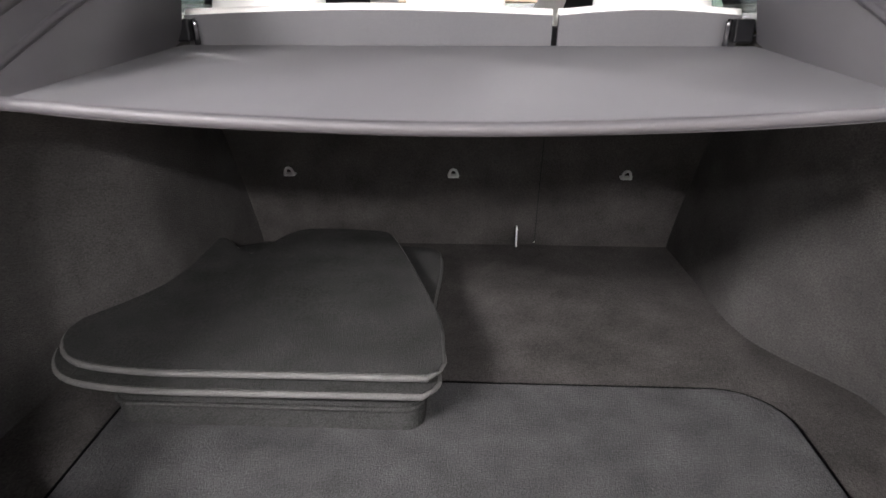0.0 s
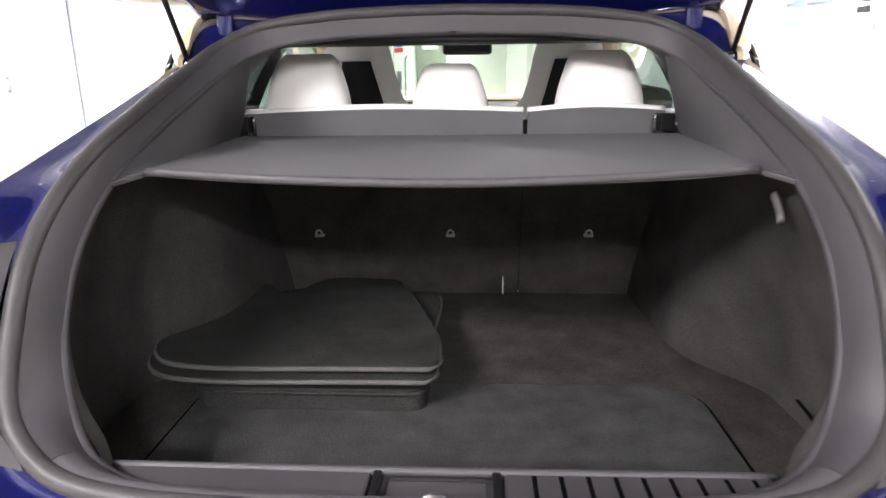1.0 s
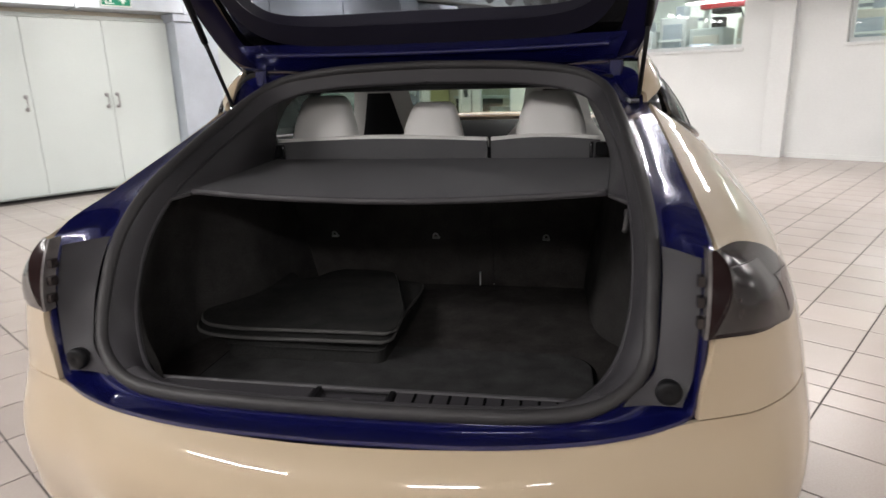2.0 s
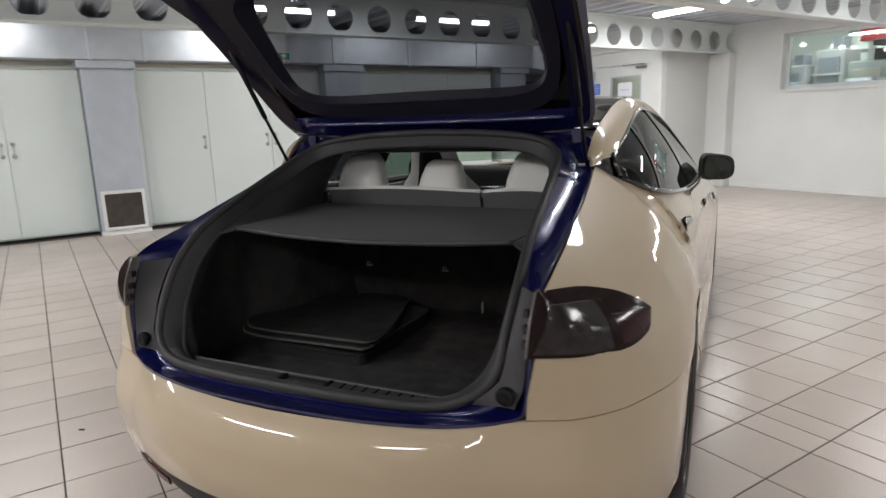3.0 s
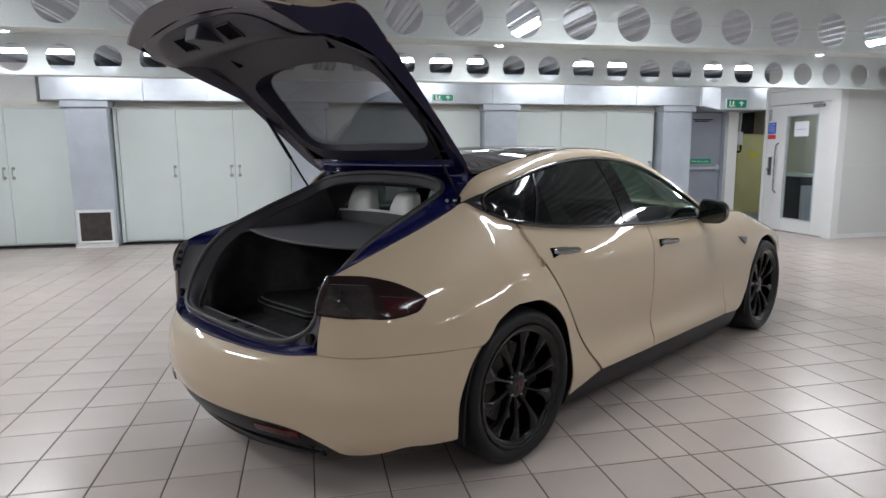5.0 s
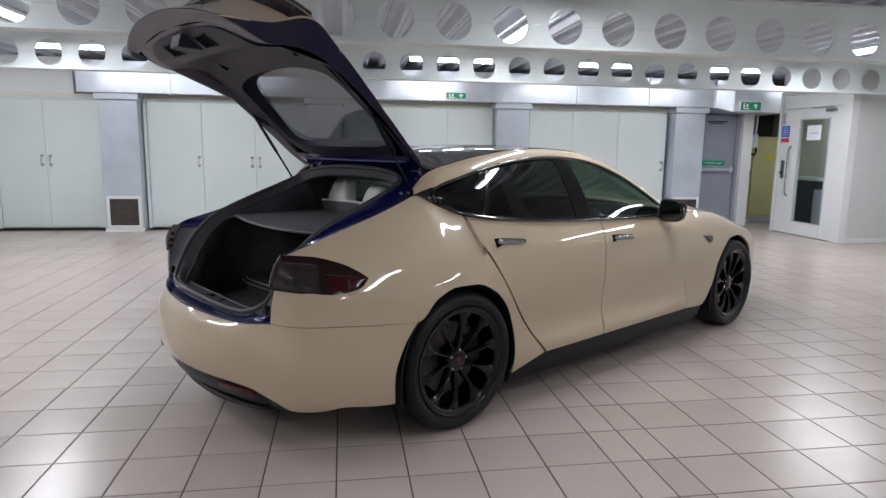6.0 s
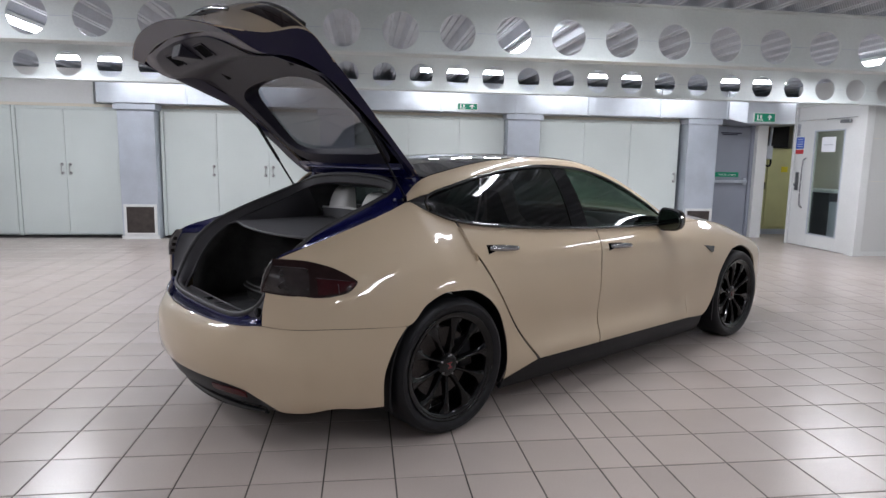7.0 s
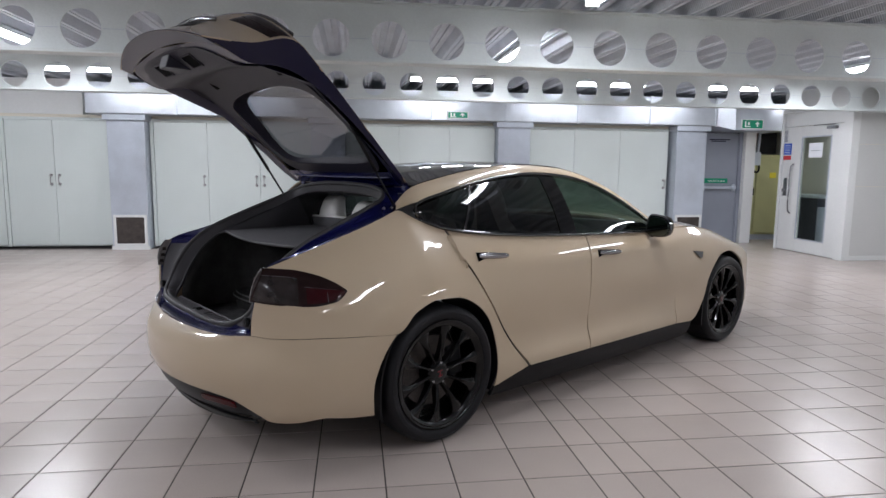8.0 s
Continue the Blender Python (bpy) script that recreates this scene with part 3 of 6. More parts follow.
# grey fire door with push bar, recess, yellow cabinet
fd = thing("door_1", "grey painted fire exit door with a push bar", "door", ROOM, kind="structure")
part("leaf", north((7.24, 7.98, 7.62, 7.66, 0.01, 2.1)), "greydoor", fd, bevel=0.004)
part("door_frame", north((7.19, 7.238, 7.58, 7.68, 0, 2.14), (7.982, 8.04, 7.58, 7.68, 0, 2.14)), "greydoor", fd, bevel=0.003)
part("push_bar", north((7.27, 7.95, 7.555, 7.585, 1.04, 1.09), (7.28, 7.34, 7.585, 7.62, 1.0, 1.13), (7.89, 7.95, 7.585, 7.62, 1.0, 1.13)), "metal", fd, "grey metal push bar", bevel=0.005)
sg = part("sign_plate", north((7.34, 7.8, 7.613, 7.618, 1.15, 1.24)), "green", fd, "green push-bar instruction plate")


def words(text, size, material, parent, m, label=""):
    cu = bpy.data.curves.new("lettering", "FONT")
    cu.body, cu.size, cu.align_x, cu.align_y, cu.extrude = text, size, "CENTER", "CENTER", 0.0006
    tmp = bpy.data.objects.new("lettering", cu)
    scene.collection.objects.link(tmp)
    me = bpy.data.meshes.new_from_object(tmp.evaluated_get(bpy.context.evaluated_depsgraph_get()))
    bpy.data.objects.remove(tmp)
    me.materials.clear()
    me.materials.append(M[material])
    ob = new("lettering", me)
    ob.parent = parent
    ob.matrix_basis = m
    if label:
        ob["label"] = label
    return ob


words("Push bar to open", 0.05, "signwhite", sg, pose(nu(7.58), 7.911, 1.172, 90, 0, 0))
part("upper_plate", north((7.36, 7.84, 7.613, 7.618, 1.92, 2.0)), "greydoor", fd, "small grey notice plate")
part("upper_plate_bars", north((7.4, 7.8, 7.609, 7.612, 1.965, 1.985), (7.43, 7.72, 7.609, 7.612, 1.935, 1.955)), "navy", fd, "dark unreadable lettering bars")
structure("jamb", north((8.045, 8.25, 7.5, 7.66, 0, 2.12)), "wall", "white painted jamb beside the fire door", bevel=0.004)
# the recess's gloom is put into the colour of these two pieces
structure("recess_back", boxes((8.2, 9.74, 9.02, 9.19, 1.72, CEIL - 0.01)), "dark", "near-black sheet painting the shade high in the recess")
structure("soffit", north((8.66, 9.5, 7.3, 8.9, 2.42, 2.5)), "dark", "soffit over the recess, coloured near-black for shade")
pipe = thing("wall_pipes", "rusty brown pipework with a grey valve box", "pipe", ROOM)
part("riser", tube([(8.6, 8.05, 2.42), (8.6, 8.05, 2.1), (8.56, 8.04, 1.8), (8.58, 8.04, 1.5), (8.5, 8.04, 1.42)], 0.045, 10, 24), "brown", pipe, smooth=True)
part("second_riser", tube([(8.7, 8.08, 2.42), (8.7, 8.08, 2.0), (8.68, 8.08, 1.65)], 0.03, 10, 16), "metal", pipe, smooth=True)
part("valve_box", boxes((8.5, 8.64, 7.9, 8.0, 1.47, 1.72)), "metal", pipe, bevel=0.01)
part("switch_box", boxes((8.5, 8.57, 7.96, 8.02, 1.2, 1.32)), "metal", pipe, bevel=0.01)
part("hose_loop", tube([(8.5, 7.96, 1.5), (8.5, 7.92, 1.38), (8.58, 7.9, 1.34), (8.64, 7.94, 1.42), (8.64, 7.98, 1.55)], 0.018, 8, 24), "black", pipe, smooth=True)
yc = thing("yellow_cabinet", "yellow-green steel cabinet with a small warning label", "cabinet", ROOM)
part("body", north((8.45, 9.4, 8.1, 8.8, 0.1, 1.72)), "yellow", yc, bevel=0.008)
part("base", north((8.44, 9.41, 8.08, 8.82, 0.0, 0.1)), "metal", yc)
part("door", north((8.68, 9.38, 8.07, 8.097, 0.14, 1.69)), "yellow", yc, bevel=0.006)
part("handle", north((8.6, 8.63, 8.04, 8.097, 0.9, 1.05)), "black", yc, "black cabinet handle", bevel=0.006)
part("warning_label", north((8.95, 9.08, 8.062, 8.068, 1.25, 1.36)), "signyellow", yc)

# glazed door in the side wall of the exit
gd = thing("door_2", "white glazed door with a steel pull handle and notices", "door", ROOM @ pose(-0.2, -0.235, -0.01), kind="structure")
X0 = 8.65
part("door_frame", boxes((X0 - 0.03, X0 + 0.1, 5.69, 5.87, 0, 2.42), (X0 - 0.03, X0 + 0.1, 7.245, 7.295, 0, 2.42), (X0 - 0.03, X0 + 0.1, 5.87, 7.245, 2.36, 2.42)), "wall", gd, bevel=0.004)
part("overpanel", boxes((X0, X0 + 0.06, 5.88, 7.235, 2.13, 2.355)), "wall", gd, bevel=0.003)
leaf = part("leaf", boxes((X0 - 0.01, X0 + 0.04, 5.88, 6.12, 0.02, 2.12), (X0 - 0.01, X0 + 0.04, 6.78, 7.235, 0.02, 2.12), (X0 - 0.01, X0 + 0.04, 6.12, 6.78, 0.02, 0.24), (X0 - 0.01, X0 + 0.04, 6.12, 6.78, 1.94, 2.12)), "wall", gd, bevel=0.004)
part("glazing_bead", boxes((X0 - 0.016, X0 - 0.011, 6.11, 6.135, 0.23, 1.95), (X0 - 0.016, X0 - 0.011, 6.765, 6.79, 0.23, 1.95), (X0 - 0.016, X0 - 0.011, 6.135, 6.765, 0.23, 0.25), (X0 - 0.016, X0 - 0.011, 6.135, 6.765, 1.93, 1.95)), "metal", leaf)
pn = part("pane", boxes((X0 + 0.012, X0 + 0.018, 6.12, 6.78, 0.24, 1.94)), "pane", leaf)
pn.visible_shadow = False
part("pull_handle", tube([(X0 - 0.012, 6.95, 0.66), (X0 - 0.06, 6.95, 0.7), (X0 - 0.07, 6.95, 1.1), (X0 - 0.06, 6.95, 1.46), (X0 - 0.012, 6.95, 1.5)], 0.012, 10, 30), "steel", leaf, "long steel pull handle", smooth=True)
part("lock_plate", boxes((X0 - 0.016, X0 - 0.011, 7.08, 7.17, 0.95, 1.26)), "steel", leaf, bevel=0.002)
part("knob", revolve([(0, 0), (0, 0.02), (-0.04, 0.028), (-0.05, 0.0)], 16), "steel", leaf, m=pose(X0 - 0.016, 7.125, 1.05))
part("louvre", boxes(*((X0 - 0.016, X0 - 0.011, 7.15, 7.22, 1.88 + 0.022 * i, 1.895 + 0.022 * i) for i in range(9))), "greydoor", leaf)
part("closer", boxes((X0 - 0.055, X0 - 0.012, 6.0, 6.2, 2.045, 2.09), (X0 - 0.05, X0 - 0.036, 6.02, 6.5, 2.112, 2.124)), "steel", leaf, "steel door closer arm", bevel=0.004)
part("paper_notice", boxes((X0 + 0.005, X0 + 0.009, 6.32, 6.63, 1.6, 1.84)), "paper", leaf, "white paper notice behind the glass")
part("notice_lines", boxes((X0 + 0.001, X0 + 0.0045, 6.38, 6.57, 1.71, 1.718)), "greydoor", leaf)
nb = part("blue_notice", boxes((X0 - 0.014, X0 - 0.0105, 7.03, 7.22, 1.66, 1.85)), "bluesign", leaf, "blue safety notice plate")
part("notice_bars", boxes(*((X0 - 0.0165, X0 - 0.0145, 7.06, 7.19, 1.69 + 0.04 * i, 1.7 + 0.04 * i) for i in range(4))), "signwhite", nb)
part("red_notice", boxes((X0 - 0.014, X0 - 0.0105, 7.03, 7.22, 1.57, 1.64)), "redsign", leaf, "red safety notice plate")
structure("wall_door_side", boxes((8.451, 8.55, 5.5, 7.06, 2.415, CEIL)), "wall", "white wall over the glazed door")
tb = thing("side_table", "pale counter and dark unit behind the glazed door", "table", ROOM @ pose(-0.2, -0.2, 0))
part("worktop", boxes((9.2, 9.7, 6.0, 7.9, 0.9, 0.95)), "beam", tb, bevel=0.005)
part("unit", boxes((9.25, 9.68, 7.05, 7.88, 0.0, 0.9)), "dark", tb, bevel=0.005)
part("drawer_unit", boxes((9.22, 9.68, 6.3, 7.0, 0.0, 0.75)), "metal", tb, bevel=0.005)

# floor: dark grout bed with ceramic tiles
structure("floor", boxes((U0 - 0.2, U1, V0 - 0.2, 9.3, -0.06, -0.0025), (8.5, 9.75, 5.72, 9.2, -0.0024, -0.001)), "grout", "dark grout bed of the tiled floor")

# ceiling lamps
def batten(u, v, length, along_v, watts):
    t = thing("batten_light", "white batten light with a glowing wrap-round diffuser", "ceiling light", ROOM @ pose(u, v, CEIL - 0.01, 0, 0, 90 if along_v else 0), "batten lights")
    part("housing", boxes((-length / 2, length / 2, -0.055, 0.055, -0.045, 0.0)), "beam", t, bevel=0.006)
    n = 10
    prof = [(0.05 * math.cos(math.pi * k / n), -0.046 - 0.05 * math.sin(math.pi * k / n) ** 0.6) for k in range(n + 1)]
    bm = bmesh.new()
    ends = [[bm.verts.new((x, y, z)) for y, z in prof] for x in (-length / 2 + 0.03, length / 2 - 0.03)]
    for k in range(n):
        bm.faces.new((ends[0][k], ends[0][k + 1], ends[1][k + 1], ends[1][k]))
    bm.faces.new(ends[0])
    bm.faces.new(ends[1])
    part("diffuser", bm, "tube", t, "glowing white diffuser", smooth=True)
    for x in (-length / 2, length / 2 - 0.029):
        part("end_cap", boxes((x, x + 0.029, -0.056, 0.056, -0.1, -0.0455)), "beam", t, bevel=0.004)
    ld = bpy.data.lights.new("batten_lamp", "AREA")
    ld.shape, ld.size, ld.size_y, ld.energy, ld.color = "RECTANGLE", length * 0.95, 0.09, watts, (1.0, 0.985, 0.955)
    lo = new("batten_lamp", ld)
    lo.matrix_basis = ROOM @ pose(u, v, CEIL - 0.115, 0, 0, 90 if along_v else 0)


for u in (-4.6, -2.65, -0.8, 2.4, 4.75, 6.85):
    batten(u, 6.05, 1.25, False, LAMP_WATTS * 0.6)
# unseen batten added behind the glazed door to brighten its pane and the recess
batten(9.1, 6.7, 0.6, True, LAMP_WATTS * 0.24)
for u in (-2.4, 2.8, 7.2):
    batten(u, 3.9, 1.5, True, LAMP_WATTS * (2.6 if u < 0 else 2.4 if u < 7 else 2.6))
    batten(u, 0.85, 1.5, True, LAMP_WATTS * (2.9 if u < 0 else 1.7 if u < 7 else 1.4))
    batten(u, -2.3, 1.5, True, LAMP_WATTS * (2.8 if u < 0 else 1.2 if u < 7 else 1.3))
    batten(u, -5.4, 1.5, True, LAMP_WATTS * 0.7)

# ---- the car ----
car = thing("car", "tan-wrapped electric liftback car with its blue tailgate opening raised", "car")

# the body's final proportions: a little wider and taller than the drawn lines
def settle(v):
    lift = 0.016 * min(1.0, max(0.0, (v.z - 0.38) / 0.25))
    return Vector((v.x * 1.02, v.y, v.z + lift))


# half-width of the body at height z: (y, x) along the car, rear bumper to nose
LEVELS = (
    (0.18, ((0.27, 0.66), (0.34, 0.76), (0.5, 0.85), (0.7, 0.905), (1.08, 0.925), (1.5, 0.925), (2.2, 0.93), (3.2, 0.93), (3.8, 0.93), (4.1, 0.92), (4.45, 0.88), (4.75, 0.75), (4.93, 0.4))),
    (0.30, ((0.21, 0.64), (0.28, 0.785), (0.44, 0.888), (0.7, 0.945), (1.08, 0.955), (1.5, 0.945), (2.2, 0.948), (3.2, 0.948), (3.8, 0.95), (4.1, 0.945), (4.45, 0.9), (4.75, 0.78), (4.95, 0.4))),
    (0.45, ((0.18, 0.62), (0.245, 0.765), (0.38, 0.88), (0.62, 0.948), (1.08, 0.967), (1.5, 0.935), (2.2, 0.926), (3.2, 0.93), (3.8, 0.955), (4.1, 0.95), (4.45, 0.9), (4.75, 0.78), (4.95, 0.4))),
    (0.60, ((0.226, 0.632), (0.275, 0.745), (0.4, 0.855), (0.62, 0.933), (0.85, 0.962), (1.08, 0.972), (1.45, 0.945), (2.2, 0.932), (3.2, 0.935), (3.8, 0.955), (4.1, 0.95), (4.45, 0.9), (4.75, 0.76), (4.95, 0.3))),
    (0.78, ((0.24, 0.652), (0.295, 0.742), (0.4, 0.82), (0.57, 0.879), (0.8, 0.93), (1.08, 0.95), (1.45, 0.932), (2.2, 0.922), (3.2, 0.915), (3.8, 0.925), (4.1, 0.905), (4.4, 0.84), (4.7, 0.65), (4.8, 0.5))),
)


# the upper edge of the side: hatch shoulder, window sill, bonnet edge as (y, z, x)
UPPER = ((0.29, 0.9, 0.662), (0.4, 0.932, 0.66), (0.52, 0.968, 0.657), (0.7, 1.02, 0.65), (0.87, 1.073, 0.642), (1.0, 1.118, 0.632), (1.03, 1.127, 0.63), (1.1, 1.084, 0.69), (1.2, 1.04, 0.76), (1.37, 1.011, 0.812),
         (1.7, 0.982, 0.846), (2.0, 0.965, 0.857), (2.3, 0.951, 0.859), (2.7, 0.937, 0.857), (3.13, 0.928, 0.842), (3.42, 0.924, 0.825), (3.78, 0.905, 0.8), (4.14, 0.85, 0.755), (4.42, 0.785, 0.71), (4.68, 0.71, 0.62), (4.94, 0.58, 0.45))


def half(y, z):
    low = spl([l[0] for l in LEVELS], [spl([p[0] for p in l[1]], [p[1] for p in l[1]], y) for l in LEVELS], min(z, 0.78))
    side = min(1.0, max(0.0, (y - 1.35) / 0.35)) * min(1.0, max(0.0, (3.6 - y) / 0.35))
    low += side * 0.011 * (0.5 - 0.5 * math.tanh((z - 0.345) / 0.025))
    if z <= 0.7 or y < 0.236:
        return low
    ze, xe = (spl([u[0] for u in UPPER], [u[c] for u in UPPER], y) for c in (1, 2))
    t = min(1.0, max(0.0, (z - 0.7) / max(0.02, ze - 0.7)))
    e = spl([0.6, 0.9, 1.05, 1.2, 1.5, 1.9], [2.3, 2.08, 2.0, 1.8, 1.9, 2.3], y)
    soft = lambda q: math.log1p(math.exp((q - 0.83) / 0.022))
    fold = (soft(z) - soft(0.7)) / (soft(max(ze, 0.74)) - soft(0.7))
    return low + (xe - low) * (t**e * (1 - side) + min(1.0, fold) * side)


def both(name, make, material, label="", smooth=True, thick=0.0, parent=None, bevel=0.0):
    """The same panel on the near and the far side of the car."""
    out = []
    for s in (1, -1):
        bm = make()
        if s < 0:
            for q in bm.verts:
                q.co.x = -q.co.x
            bmesh.ops.reverse_faces(bm, faces=bm.faces)
        out.append(part(name, bm, material, parent or car, label, smooth, bevel, thick))
    return out


def arch(yc, a, r=0.382, zc=0.338):
    return (yc + r * math.cos(radians(a)), zc + r * math.sin(radians(a)))


Q_BOT = [(0.228, 0.606), (0.40, 0.61), (0.60, 0.602), (0.785, 0.59), arch(1.08, 118), arch(1.08, 98), arch(1.08, 78), arch(1.08, 58), arch(1.08, 46), arch(1.08, 32), arch(1.08, 6), (1.452, 0.2)]
Q_TOP = [(0.29, 0.9), (0.46, 0.95), (0.64, 1.003), (0.8, 1.051), (0.93, 1.094), (1.03, 1.127), (1.1, 1.084), (1.217, 1.03), (1.233, 0.93), (1.304, 0.795), (1.471, 0.54), (1.693, 0.272)]


def fair(bm, n):
    """Evens out the bulge of a panel; its edges stay where they are."""
    inner = [v for v in bm.verts if not v.is_boundary]
    near = {v: [e.other_vert(v) for e in v.link_edges] for v in inner}
    for k in range(2 * n):
        step = -0.62 if k % 2 else 0.6
        xs = [v.co.x + step * (sum(w.co.x for w in near[v]) / len(near[v]) - v.co.x) for v in inner]
        for v, x in zip(inner, xs):
            v.co.x = x
    return bm


def quarter():
    def fn(i, j):
        k = i * (len(Q_BOT) - 1)
        a, b = at_knots(Q_BOT, k), at_knots(Q_TOP, k)
        y, z = a[0] + (b[0] - a[0]) * j, a[1] + (b[1] - a[1]) * j
        y -= 0.019 * math.sin(3.1416 * j) * max(0.0, 1 - k)
        return (half(y, z), y, z)

    return fair(grid(fn, 88, 26), 45)


both("quarter_panel", quarter, "tan", "glossy tan rear quarter panel", thick=0.012)

BELT = [(1.22, 1.034), (1.4, 1.007), (1.8, 0.977), (2.12, 0.959), (2.7, 0.936), (3.1, 0.926), (3.3, 0.915)]


def belt(y):
    return spl([p[0] for p in BELT], [p[1] for p in BELT], y)


def door_panel(left, right):
    def fn(i, j):
        a, b = at_knots(left, j * (len(left) - 1)), at_knots(right, j * (len(right) - 1))
        y = a[0] + (b[0] - a[0]) * i
        lo = left[0][1] + (right[0][1] - left[0][1]) * i
        hi = belt(y) - 0.004
        z = lo + (hi - lo) * (a[1] - left[0][1]) / (left[-1][1] - left[0][1])
        return (half(y, z), y, z)

    return fair(grid(fn, 32, 36), 6)


GAP1 = [(1.7, 0.272), (1.588, 0.405), (1.478, 0.54), (1.31, 0.795), (1.238, 0.93), (1.222, 1.028)]
GAP2 = [(2.252, 0.272), (2.255, 0.42), (2.268, 0.6), (2.28, 0.76), (2.288, 0.87), (2.29, 0.95)]
GAP3 = [(3.262, 0.27), (3.275, 0.4), (3.31, 0.55), (3.335, 0.7), (3.34, 0.82), (3.3, 0.913)]


def shift(gap, d):
    return [(y + d, z) for y, z in gap]


both("rear_door", lambda: door_panel(shift(GAP1, 0.0135), shift(GAP2, -0.005)), "tan", "tan rear passenger door", thick=0.012)
both("front_door", lambda: door_panel(shift(GAP2, 0.005), shift(GAP3, -0.0035)), "tan", "tan front door", thick=0.012)

for gap, off in ((GAP1, 0.005), (GAP2, 0.0), (GAP3, 0.0)):
    both("door_seal", lambda gap=gap, off=off: tube([(half(y, z) - 0.017, y + off, z) for y, z in gap], 0.012, 8, 40), "black", "black rubber door seal")

F_BOT = [(3.268, 0.27), (3.5, 0.255), arch(4.04, 168), arch(4.04, 150), arch(4.04, 128), arch(4.04, 106), arch(4.04, 84), arch(4.04, 62), arch(4.04, 40), arch(4.04, 16), (4.42, 0.24), (4.6, 0.22), (4.8, 0.22), (4.93, 0.25)]
F_TOP = [(3.306, 0.912), (3.42, 0.924), (3.55, 0.922), (3.66, 0.915), (3.78, 0.905), (3.9, 0.89), (4.02, 0.872), (4.14, 0.85), (4.28, 0.82), (4.42, 0.785), (4.56, 0.75), (4.68, 0.71), (4.8, 0.66), (4.94, 0.58)]


def fender():
    def fn(i, j):
        k = i * (len(F_BOT) - 1)
        a, b = at_knots(F_BOT, k), at_knots(F_TOP, k)
        y, z = a[0] + (b[0] - a[0]) * j, a[1] + (b[1] - a[1]) * j
        return (half(y, z), y, z)

    return fair(grid(fn, 70, 18), 20)


both("front_fender", fender, "tan", "tan front wing", thick=0.012)


def hood():
    def fn(i, j):
        y = 3.22 + (4.95 - 3.22) * j
        zt = spl([p[0] for p in F_TOP], [p[1] for p in F_TOP], y)
        w = half(y, zt) - 0.008
        t = 2 * i - 1
        return (t * w, y, zt + 0.006 + (0.055 + 0.02 * (1 - j)) * (1 - abs(t) ** 2.4))

    return grid(fn, 24, 24)


part("bonnet", hood(), "tan", car, "tan bonnet", True, thick=0.012)


def nose():
    def fn(i, j):
        t = 2 * i - 1
        z = 0.2 + 0.42 * j
        return (t * 0.42, 4.95 + 0.06 * (1 - t * t) + 0.02 * math.sin(3.1 * j), z)

    return grid(fn, 12, 8)


part("front_bumper", nose(), "tan", car, "tan front bumper", True, thick=0.02)

# sills
def sill():
    def fn(i, j):
        y = 1.46 + (3.52 - 1.46) * i
        return (half(y, 0.27) - 0.012 - 0.05 * (1 - j) ** 2, y, 0.13 + 0.137 * j)

    return grid(fn, 20, 6)


both("sill", sill, "black", "matt black sill skirt", thick=0.02)


# rear bumper: round the back from wheel to wheel
def rear_y(x, z):
    """The back face of the car at half-width x."""
    z0 = [0.18, 0.25, 0.33, 0.42, 0.5, 0.55, 0.575, 0.587, 0.612]
    c = [0.125, 0.075, 0.04, 0.02, 0.022, 0.045, 0.07, 0.096, 0.1]
    e = [spl([l[0] for l in LEVELS], [l[1][0][0] for l in LEVELS], z), spl([l[0] for l in LEVELS], [l[1][0][1] for l in LEVELS], z)]
    mid = spl(z0, c, z)
    q = min(1.0, abs(x) / e[1])
    return mid + (e[0] - mid) * (0.8 * q**2 + 0.2 * q**3.5)


def bumper_point(s, z, out=0.0):
    """s: -1..1 round the bumper, from arch to arch."""
    sg, a = (1 if s >= 0 else -1), abs(s)
    e = spl([l[0] for l in LEVELS], [l[1][0][0] for l in LEVELS], z), spl([l[0] for l in LEVELS], [l[1][0][1] for l in LEVELS], z)
    if a < 0.6:
        x = e[1] * a / 0.6
        return (sg * (x + out * 0.3), rear_y(x, z) - out, z)
    dz = (z - 0.345) / 0.382
    yend = 1.08 - 0.382 * math.sqrt(max(0.0, 1 - dz * dz)) if abs(dz) < 1 else 1.08
    yend = min(yend, 0.79) - 0.035 * min(1.0, max(0.0, (0.6 - z) / 0.2))
    k = (a - 0.6) / 0.4
    y = e[0] + (yend - e[0]) * (k * 0.55 + 0.45 * k * k)
    return (sg * (half(y, z) + out), y - out * 0.2, z)


VAL = [(0.0, 0.335), (0.25, 0.338), (0.42, 0.335), (0.52, 0.323), (0.60, 0.282), (0.66, 0.24), (0.75, 0.246), (0.84, 0.262), (0.92, 0.244), (1.0, 0.232)]


def seam(y):
    """Height of the joint between quarter panel and bumper."""
    return spl([q[0] for q in Q_BOT[:4]], [q[1] for q in Q_BOT[:4]], y)


